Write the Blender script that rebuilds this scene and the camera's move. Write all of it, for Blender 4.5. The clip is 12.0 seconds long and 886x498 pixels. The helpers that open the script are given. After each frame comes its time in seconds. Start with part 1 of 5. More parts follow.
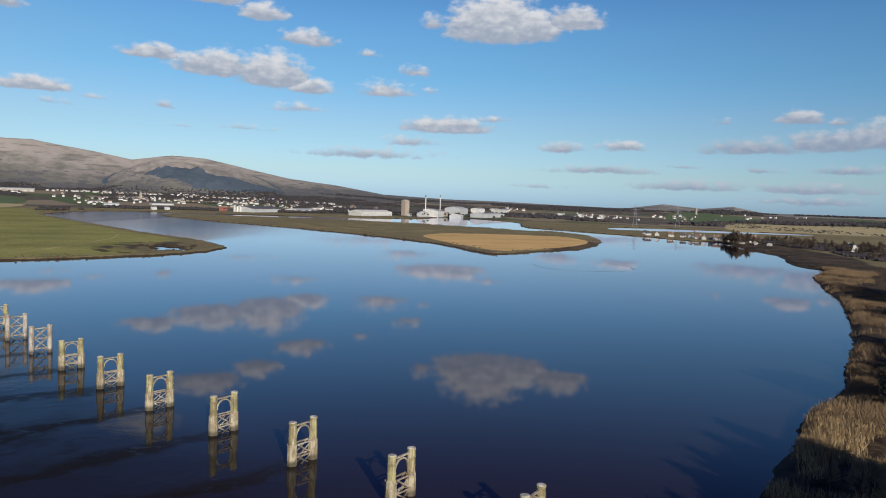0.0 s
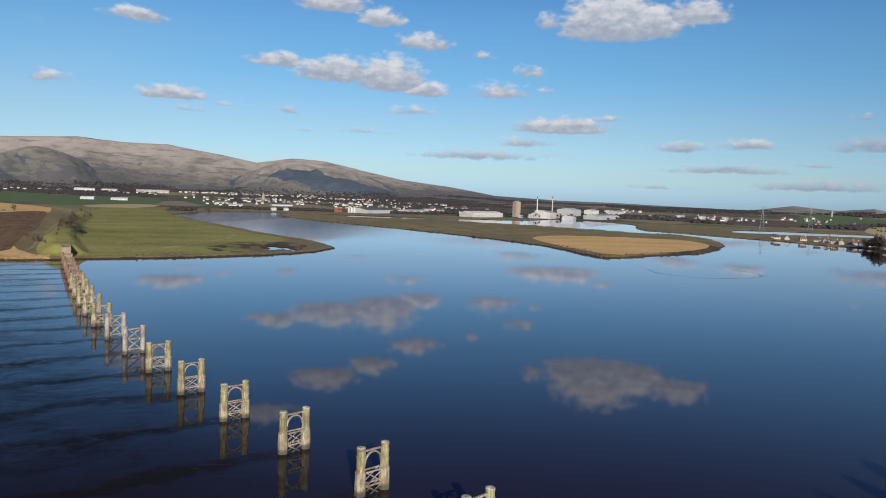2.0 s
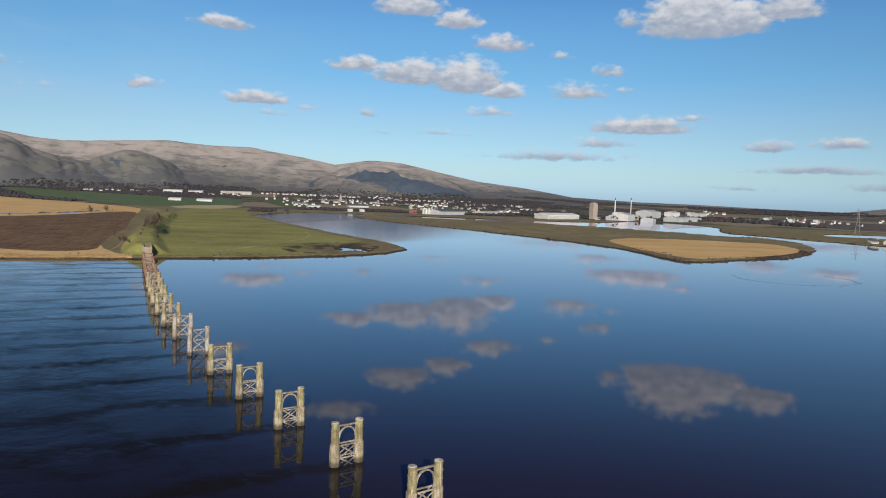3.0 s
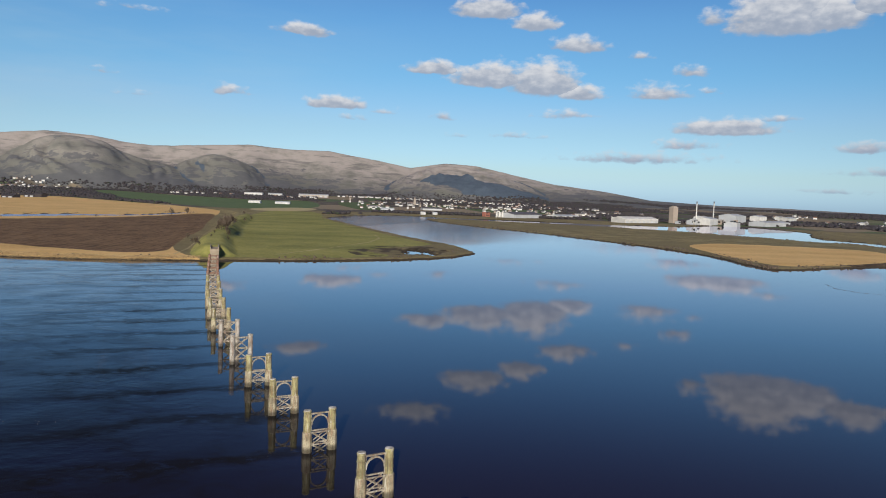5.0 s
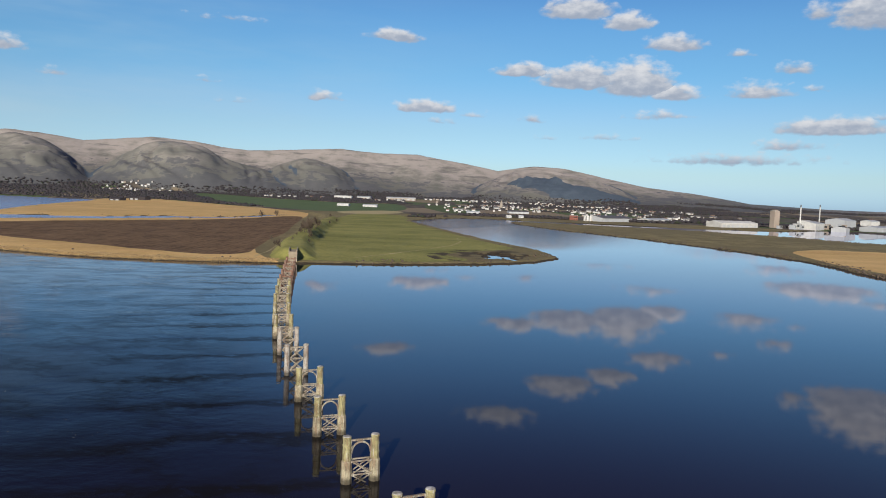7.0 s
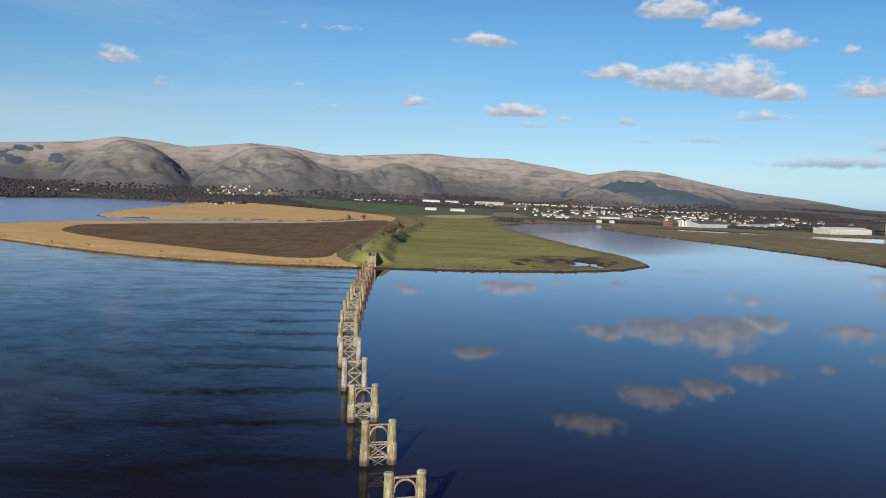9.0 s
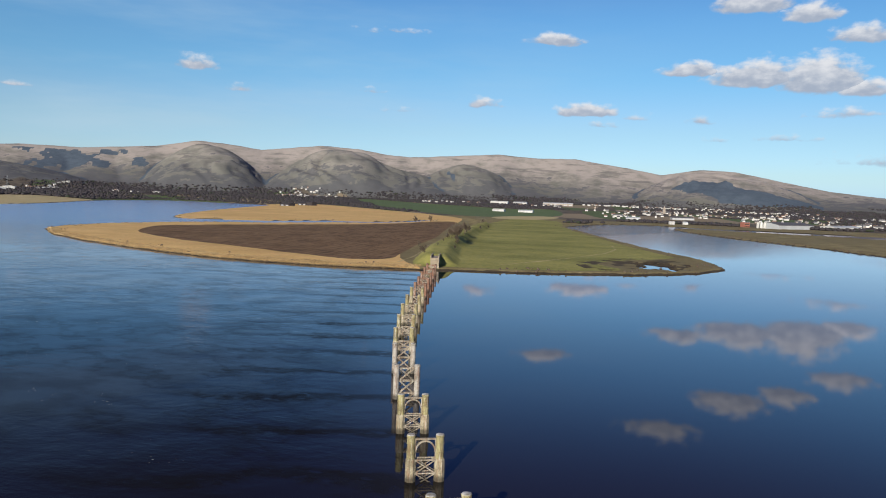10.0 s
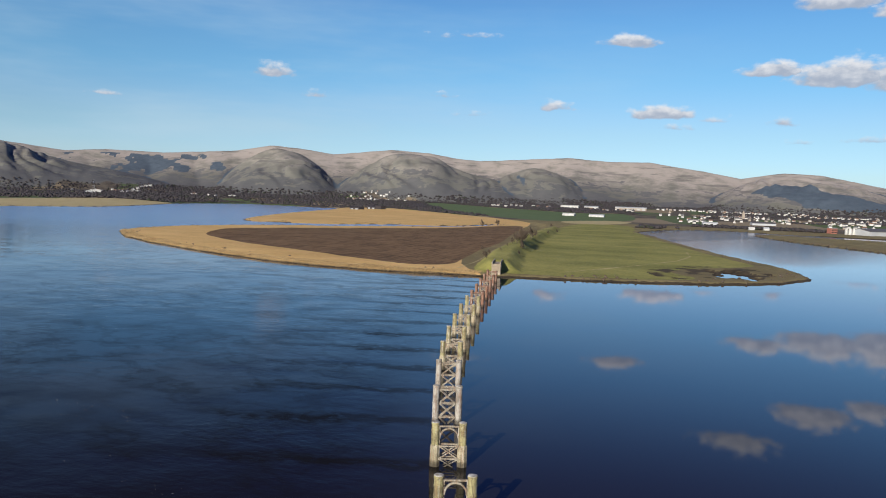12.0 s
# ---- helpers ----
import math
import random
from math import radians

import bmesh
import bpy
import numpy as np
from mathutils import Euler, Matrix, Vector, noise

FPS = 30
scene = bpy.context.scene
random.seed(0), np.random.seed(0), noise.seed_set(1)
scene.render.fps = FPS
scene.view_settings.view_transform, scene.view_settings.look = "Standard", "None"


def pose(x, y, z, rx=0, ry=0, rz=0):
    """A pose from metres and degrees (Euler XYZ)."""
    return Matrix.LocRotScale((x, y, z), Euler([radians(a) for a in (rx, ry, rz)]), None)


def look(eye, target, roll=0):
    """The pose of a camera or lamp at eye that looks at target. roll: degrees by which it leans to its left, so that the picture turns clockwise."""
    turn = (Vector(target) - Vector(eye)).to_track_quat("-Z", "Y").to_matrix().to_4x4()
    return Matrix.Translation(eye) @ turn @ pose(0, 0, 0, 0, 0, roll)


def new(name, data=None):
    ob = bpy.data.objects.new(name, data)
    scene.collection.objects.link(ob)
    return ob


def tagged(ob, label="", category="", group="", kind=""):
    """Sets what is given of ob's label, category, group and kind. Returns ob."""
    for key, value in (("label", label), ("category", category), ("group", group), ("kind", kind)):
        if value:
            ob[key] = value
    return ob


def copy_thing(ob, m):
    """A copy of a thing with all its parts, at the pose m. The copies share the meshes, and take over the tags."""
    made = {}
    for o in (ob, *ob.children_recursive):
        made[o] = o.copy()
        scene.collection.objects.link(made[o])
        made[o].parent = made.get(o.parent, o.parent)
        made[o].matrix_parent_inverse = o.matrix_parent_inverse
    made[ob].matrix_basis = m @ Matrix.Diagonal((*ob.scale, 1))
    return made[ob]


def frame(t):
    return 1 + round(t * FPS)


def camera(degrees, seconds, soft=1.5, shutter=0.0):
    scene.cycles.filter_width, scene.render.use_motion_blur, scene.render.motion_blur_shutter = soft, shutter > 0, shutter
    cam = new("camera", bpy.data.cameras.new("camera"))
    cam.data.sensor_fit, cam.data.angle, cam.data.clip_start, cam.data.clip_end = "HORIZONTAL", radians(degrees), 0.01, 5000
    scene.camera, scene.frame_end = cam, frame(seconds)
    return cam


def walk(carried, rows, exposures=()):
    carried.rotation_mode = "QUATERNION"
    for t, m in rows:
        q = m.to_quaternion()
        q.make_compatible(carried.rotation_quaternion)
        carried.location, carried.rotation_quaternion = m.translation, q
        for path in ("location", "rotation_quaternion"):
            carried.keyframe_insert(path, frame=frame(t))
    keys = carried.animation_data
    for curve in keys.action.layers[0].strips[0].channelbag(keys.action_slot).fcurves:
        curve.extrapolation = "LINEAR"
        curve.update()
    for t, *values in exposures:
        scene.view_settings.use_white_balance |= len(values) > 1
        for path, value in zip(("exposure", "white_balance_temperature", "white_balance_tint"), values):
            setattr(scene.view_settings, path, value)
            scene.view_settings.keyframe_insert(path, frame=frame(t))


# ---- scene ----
cam = camera(63.1, 12.0, soft=1.02)
PATH = [
    (0, (12.819, -24.173, 48.015), (11.072, -23.209, 47.878), 2.0),
    (0.5, (9.714, -21.286, 47.97), (7.936, -20.381, 47.832), 2.1),
    (1, (6.551, -18.46, 47.926), (4.748, -17.606, 47.786), 2.1),
    (1.5, (3.283, -15.707, 47.879), (1.451, -14.918, 47.737), 2.1),
    (2, (-0.091, -12.995, 47.816), (-1.966, -12.314, 47.672), 2.0),
    (2.5, (-3.649, -10.363, 47.816), (-5.563, -9.803, 47.67), 2.0),
    (4.5, (-18.12, -1.155, 47.605), (-20.083, -0.8, 47.459), 2.1),
    (5, (-21.856, 0.91, 47.565), (-23.832, 1.187, 47.419), 2.1),
    (5.5, (-25.679, 2.884, 47.498), (-27.663, 3.089, 47.351), 2.1),
    (6, (-29.555, 4.674, 47.452), (-31.544, 4.828, 47.305), 2.0),
    (6.5, (-33.458, 6.374, 47.421), (-35.45, 6.471, 47.274), 2.1),
    (7, (-37.392, 7.935, 47.418), (-39.386, 7.97, 47.272), 2.1),
    (7.5, (-41.378, 9.349, 47.412), (-43.372, 9.314, 47.267), 2.1),
    (7.7, (-42.997, 9.829, 47.399), (-44.991, 9.762, 47.254), 2.1),
    (9.5, (-58.001, 13.467, 47.123), (-59.975, 13.175, 46.979), 2.1),
    (10, (-62.306, 14.352, 47.063), (-64.26, 13.954, 46.917), 2.0),
    (10.5, (-66.683, 15.027, 47.035), (-68.626, 14.576, 46.891), 2.1),
    (11, (-71.012, 15.417, 46.983), (-72.952, 14.955, 46.84), 2.1),
    (11.5, (-75.363, 15.667, 46.995), (-77.293, 15.159, 46.853), 2.1),
    (12, (-79.694, 15.84, 46.993), (-81.601, 15.254, 46.851), 2.1),
]
walk(cam, [(t, look(eye, target, roll)) for t, eye, target, roll in PATH], [(0.0, 0.02, 6330, 10), (5.5, 0.03, 6330, 10), (12.0, 0.2, 6330, 10)])

# ---- body ----
# The place: a tidal river, the pier stumps of a dismantled railway bridge, farmland, a town and hills.

# ---- sky, sun ----
SUN_AZ, SUN_EL = -8.0, 21.0          # degrees from +x, and above the horizon
sun_way = Vector((math.cos(radians(SUN_AZ)) * math.cos(radians(SUN_EL)), math.sin(radians(SUN_AZ)) * math.cos(radians(SUN_EL)), math.sin(radians(SUN_EL))))
sun_data = bpy.data.lights.new("sun", "SUN")
sun_data.energy, sun_data.angle, sun_data.color = 5.0, radians(0.53), (1.0, 0.91, 0.76)
sun = new("sun", sun_data)
sun.matrix_world = look(sun_way * 500, (0, 0, 0))

# clouds: degrees round from west (-x), height of the flat base, half width and height in degrees, thickness
CLOUDS = [
    (-27.6, 12.85, 1.3, 1.3, 0.7), (-32.4, 11.9, 4.6, 3.9, 1.25), (-38.2, 13.0, 2.9, 1.9, 1.0), (-35.0, 12.1, 3.6, 2.6, 1.1),
    (-6.9, 9.35, 2.6, 1.15, 0.95), (-11.2, 8.5, 3.6, 2.0, 1.15), (-15.4, 7.9, 3.2, 2.75, 1.25), (-18.2, 7.65, 2.2, 1.3, 0.95),
    (-17.9, 11.2, 2.4, 1.3, 1.0), (-10.8, 13.55, 3.0, 1.8, 1.1), (-14.6, 12.75, 2.1, 1.4, 1.0), (-6.0, 16.2, 3.4, 1.6, 0.9),
    (0.8, 6.4, 2.6, 1.05, 1.05), (-0.4, 5.65, 1.7, 0.6, 0.38), (-3.0, 6.2, 1.2, 0.5, 0.3), (-24.0, 7.75, 2.6, 1.3, 0.8), (-26.3, 9.4, 1.5, 0.9, 0.62), (-22.6, 10.75, 1.1, 0.62, 0.55),
    (-28.9, 5.15, 4.2, 1.35, 1.05), (-32.3, 6.1, 1.9, 0.6, 0.5), (-22.6, 3.0, 6.6, 0.95, 0.55), (-26.2, 4.05, 3.0, 0.9, 0.52), (-27.6, 8.1, 0.9, 0.6, 0.45),
    (-38.0, 3.9, 2.5, 0.95, 0.75), (-42.5, 4.15, 2.2, 0.8, 0.8), (-54.6, 6.1, 1.8, 1.05, 0.95), (-57.1, 6.0, 0.9, 0.65, 0.6), (-49.7, 6.15, 0.8, 0.5, 0.4),
    (-51.7, 3.95, 4.4, 1.3, 0.85), (-56.7, 4.15, 3.6, 1.7, 0.95), (-59.8, 4.3, 3.2, 2.1, 1.1), (-41.1, 2.35, 4.9, 0.8, 0.6), (-47.5, 1.2, 5.6, 0.95, 0.62),
    (-55.6, 1.2, 5.2, 0.95, 0.7), (-57.9, 2.6, 2.6, 0.75, 0.7), (-56.0, 0.4, 5.0, 0.7, 0.62), (-36.3, 1.15, 2.8, 0.4, 0.35), (-52.4, 2.7, 1.6, 0.6, 0.5), (-47.0, 2.9, 2.2, 0.4, 0.4),
    (-7.6, 5.9, 1.1, 0.75, 0.62), (-17.1, 6.3, 2.6, 0.75, 0.48), (-13.6, 4.7, 2.4, 0.55, 0.4), (-8.8, 4.6, 1.4, 0.4, 0.3), (3.3, 11.65, 2.4, 1.05, 0.95), (8.9, 6.9, 1.7, 0.95, 0.72),
    (30.5, 8.65, 1.8, 1.1, 0.8), (27.4, 7.3, 1.1, 0.65, 0.42), (15.2, 6.4, 1.3, 0.5, 0.32), (17.5, 7.8, 1.0, 0.55, 0.36), (42.1, 6.4, 1.4, 0.4, 0.32), (15.8, 12.3, 3.2, 0.35, 0.28),
    (-66.0, 6.0, 5.0, 1.6, 1.0), (-80.0, 9.0, 6.0, 2.2, 1.0), (60.0, 12.0, 5.0, 1.8, 1.0), (110.0, 15.0, 9.0, 3.5, 1.0), (-130.0, 18.0, 9.0, 4.0, 1.0),
]


class Nodes:
    """A short way to write node trees."""

    def __init__(self, tree):
        self.tree = tree
        tree.nodes.clear()

    def add(self, kind, inputs=None, **settings):
        n = self.tree.nodes.new(kind)
        for k, v in settings.items():
            setattr(n, k, v)
        for k, v in (inputs or {}).items():
            if isinstance(v, bpy.types.NodeSocket):
                self.tree.links.new(v, n.inputs[k])
            else:
                n.inputs[k].default_value = v
        return n

    def math(self, op, a, b=0.0, c=0.0, clamp=False):
        n = self.add("ShaderNodeMath", {0: a, 1: b, 2: c}, operation=op, use_clamp=clamp)
        return n.outputs[0]

    def vec(self, op, a, b=(0, 0, 0), c=(0, 0, 0)):
        n = self.add("ShaderNodeVectorMath", {0: a, 1: b}, operation=op)
        if op == "MULTIPLY_ADD":
            if isinstance(c, bpy.types.NodeSocket):
                self.tree.links.new(c, n.inputs[2])
            else:
                n.inputs[2].default_value = c
        return n

    def mix(self, f, a, b):
        n = self.add("ShaderNodeMix", data_type="RGBA")
        for i, v in ((0, f), (6, a), (7, b)):
            if isinstance(v, bpy.types.NodeSocket):
                self.tree.links.new(v, n.inputs[i])
            else:
                n.inputs[i].default_value = v if i == 0 else (*v, 1.0) if len(v) == 3 else v
        return n.outputs[2]

    def noise(self, where, scale, detail=4.0, rough=0.55):
        n = self.add("ShaderNodeTexNoise", {"Vector": where, "Scale": scale, "Detail": detail, "Roughness": rough})
        return n.outputs[0]

    def ramp(self, value, low, high):
        n = self.add("ShaderNodeMapRange", {0: value, 1: low, 2: high, 3: 0.0, 4: 1.0}, interpolation_type="SMOOTHSTEP")
        return n.outputs[0]


def cloud_group():
    """How thick the clouds are at a place of the sky, given in degrees, and how high above their base it lies (0 to 1)."""
    g = bpy.data.node_groups.new("cloud_cover", "ShaderNodeTree")
    n = Nodes(g)
    g.interface.new_socket("Vector", in_out="INPUT", socket_type="NodeSocketVector")
    g.interface.new_socket("Cover", in_out="OUTPUT", socket_type="NodeSocketFloat")
    g.interface.new_socket("Height", in_out="OUTPUT", socket_type="NodeSocketFloat")
    p = n.add("NodeGroupInput").outputs[0]          # turn, up, -up
    up = n.add("ShaderNodeSeparateXYZ", {0: p}).outputs[1]
    best, height = None, None
    for u, base, w, h, thick in CLOUDS:
        w, h, thick = w * 1.05, h * 1.15, thick * (1.18 if thick > 0.9 else 1.0)
        heart, above, below = base + 0.22 * h, 0.78 * h, 0.24 * h
        q = n.vec("MULTIPLY_ADD", p, (1 / w, 1 / above, 1 / below), (-u / w, -heart / above, heart / below)).outputs[0]
        q = n.vec("MAXIMUM", q, (-1e6, 0, 0)).outputs[0]
        d = n.math("MULTIPLY_ADD", n.vec("LENGTH", q).outputs["Value"], -thick, thick)
        rel = n.math("MULTIPLY_ADD", up, 1 / h, -base / h)
        if best is None:
            best, height = d, rel
        else:
            more = n.math("GREATER_THAN", d, best)
            height = n.math("MULTIPLY_ADD", n.math("SUBTRACT", rel, height), more, height)
            best = n.math("MAXIMUM", best, d)
    out = n.add("NodeGroupOutput")
    g.links.new(best, out.inputs[0])
    g.links.new(height, out.inputs[1])
    return g


def make_world():
    world = bpy.data.worlds.new("sky")
    world.use_nodes = True
    n = Nodes(world.node_tree)
    sky = n.add("ShaderNodeTexSky", sky_type="NISHITA", sun_disc=False, sun_elevation=radians(SUN_EL),
                sun_rotation=radians(90 - SUN_AZ), altitude=0.0, air_density=1.0, dust_density=0.4, ozone_density=3.0)
    way = n.add("ShaderNodeTexCoord").outputs["Generated"]
    s = n.add("ShaderNodeSeparateXYZ", {0: way})
    turn = n.math("MULTIPLY", n.math("ARCTAN2", n.math("MULTIPLY", s.outputs[1], -1.0), n.math("MULTIPLY", s.outputs[0], -1.0)), 57.2958)
    up = n.math("MULTIPLY", n.math("ARCSINE", s.outputs[2]), 57.2958)
    p = n.add("ShaderNodeCombineXYZ", {0: turn, 1: up, 2: 0.0}).outputs[0]
    drift = n.add("ShaderNodeTexNoise", {"Vector": n.vec("MULTIPLY", p, (0.6, 1.1, 1.0)).outputs[0], "Scale": 0.9, "Detail": 3.0, "Roughness": 0.5})
    drift = n.add("ShaderNodeSeparateColor", {0: drift.outputs["Color"]})
    turn2 = n.math("ADD", turn, n.math("MULTIPLY_ADD", drift.outputs[0], 1.8, -0.9))
    up2 = n.math("ADD", up, n.math("MULTIPLY_ADD", drift.outputs[1], 0.5, -0.25))
    place = n.add("ShaderNodeCombineXYZ", {0: turn2, 1: up2, 2: n.math("MULTIPLY", up2, -1.0)}).outputs[0]
    cover = n.add("ShaderNodeGroup", {}, node_tree=cloud_group())
    n.tree.links.new(place, cover.inputs[0])
    puff = n.noise(n.vec("MULTIPLY", p, (1.0, 1.7, 1.0)).outputs[0], 1.05, 4.0, 0.5)
    opaque = n.ramp(n.math("ADD", cover.outputs[0], n.math("MULTIPLY_ADD", puff, 1.1, -0.57)), 0.0, 0.58)
    opaque = n.math("MULTIPLY", opaque, 0.97)
    # sunlit tops, grey flat bases
    lit = n.ramp(n.math("ADD", cover.outputs[1], n.math("MULTIPLY_ADD", puff, 1.3, -0.65)), 0.0, 0.95)
    tone = n.mix(lit, (3.9, 4.4, 5.3), (7.9, 7.9, 8.0))
    haze = n.math("MAXIMUM", n.ramp(up, 6.5, 1.0), n.math("MULTIPLY", n.ramp(turn, -41.0, -50.0), n.ramp(up, 9.5, 4.5)))
    tone = n.mix(n.math("MULTIPLY", haze, 0.8), tone, n.mix(lit, (2.75, 3.5, 4.75), (4.6, 5.2, 6.0)))
    # air light by height: pale at the horizon, deep blue overhead
    air = (0.70, 1.03, 1.72)
    for low, high, next_air in ((0.0, 2.5, (0.82, 0.99, 1.24)), (2.5, 5.5, (0.83, 0.965, 1.10)), (5.5, 10.0, (0.68, 0.98, 1.12)), (10.0, 16.0, (0.63, 0.975, 1.17)), (12.5, 25.0, (0.24, 0.27, 0.68))):
        air = n.mix(n.ramp(up, low, high), air, next_air)
    clear = n.vec("MULTIPLY", sky.outputs[0], air).outputs[0]
    clear = n.mix(n.math("MULTIPLY", n.ramp(turn, -25.0, -75.0), 0.22), clear, n.vec("MULTIPLY", clear, (0.38, 0.55, 0.72)).outputs[0])
    veil = n.noise(n.vec("MULTIPLY", p, (0.03, 0.16, 1.0)).outputs[0], 1.0, 5.0, 0.6)
    veil = n.math("MULTIPLY", n.math("MULTIPLY", n.ramp(veil, 0.35, 0.75), n.math("MULTIPLY", n.ramp(turn, -15.0, 40.0), n.ramp(up, 22.0, 10.0))), 0.55)
    clear = n.mix(veil, clear, (5.0, 6.5, 7.5))
    colour = n.mix(opaque, clear, tone)
    back = n.add("ShaderNodeBackground", {"Color": colour, "Strength": 0.089})
    n.tree.links.new(back.outputs[0], n.add("ShaderNodeOutputWorld").inputs[0])
    scene.world = world


make_world()


# ---- materials ----
def surface(name, build):
    m = bpy.data.materials.new(name)
    m.use_nodes = True
    n = Nodes(m.node_tree)
    bsdf = n.add("ShaderNodeBsdfPrincipled")
    n.tree.links.new(bsdf.outputs[0], n.add("ShaderNodeOutputMaterial").inputs[0])
    build(n, bsdf)
    return m


def plain(name, light, dark, scale=1.0, rough=0.85, bump=0.15, metal=0.0, spread=0.15):
    """Two tones mixed by coarse and fine noise in the thing's own metres, with a shade of its own for each object."""
    def build(n, bsdf):
        at = n.add("ShaderNodeTexCoord").outputs["Object"]
        coarse, fine = n.noise(at, 0.35 * scale), n.noise(at, 4.0 * scale, 6.0, 0.65)
        f = n.math("ADD", n.math("MULTIPLY", coarse, 0.6), n.math("MULTIPLY", fine, 0.4))
        colour = n.mix(n.ramp(f, 0.33, 0.68), dark, light)
        each = n.add("ShaderNodeObjectInfo").outputs["Random"]
        hue = n.add("ShaderNodeHueSaturation", {"Value": n.math("MULTIPLY_ADD", each, spread, 1 - spread / 2), "Color": colour})
        n.tree.links.new(hue.outputs[0], bsdf.inputs["Base Color"])
        bsdf.inputs["Roughness"].default_value = rough
        bsdf.inputs["Metallic"].default_value = metal
        if bump:
            b = n.add("ShaderNodeBump", {"Strength": bump, "Distance": 0.05, "Height": fine})
            n.tree.links.new(b.outputs[0], bsdf.inputs["Normal"])
    return surface(name, build)


def pier_surface(name, light, dark, rust, stain):
    """Old painted iron and concrete: lichen, rust runs, and a dark weedy band up to the tide mark."""
    def build(n, bsdf):
        at = n.add("ShaderNodeNewGeometry").outputs["Position"]
        coarse = n.noise(at, 0.5)
        fine = n.noise(at, 5.0, 6.0, 0.7)
        runs = n.noise(n.vec("MULTIPLY", at, (3.0, 3.0, 0.35)).outputs[0], 1.2, 5.0)
        colour = n.mix(n.ramp(n.math("MULTIPLY_ADD", fine, 0.5, n.math("MULTIPLY", coarse, 0.5)), 0.42, 0.58), dark, light)
        colour = n.mix(n.math("MULTIPLY", n.ramp(runs, 0.49, 0.60), stain), colour, rust)
        drip = n.noise(n.vec("MULTIPLY", at, (4.0, 4.0, 0.3)).outputs[0], 1.0, 4.0)
        colour = n.mix(n.math("MULTIPLY", n.ramp(drip, 0.58, 0.66), 0.6), colour, (0.58, 0.56, 0.50))
        colour = n.mix(n.math("MULTIPLY", n.ramp(drip, 0.40, 0.33), 0.7), colour, (0.07, 0.055, 0.035))
        z = n.add("ShaderNodeSeparateXYZ", {0: at}).outputs[2]
        wet = n.ramp(n.math("MULTIPLY_ADD", fine, 0.7, z), 1.75, 0.85)
        colour = n.mix(n.math("MULTIPLY", wet, 0.8), colour, (0.035, 0.028, 0.016))
        n.tree.links.new(colour, bsdf.inputs["Base Color"])
        bsdf.inputs["Roughness"].default_value = 0.85
        b = n.add("ShaderNodeBump", {"Strength": 0.4, "Distance": 0.06, "Height": fine})
        n.tree.links.new(b.outputs[0], bsdf.inputs["Normal"])
    return surface(name, build)


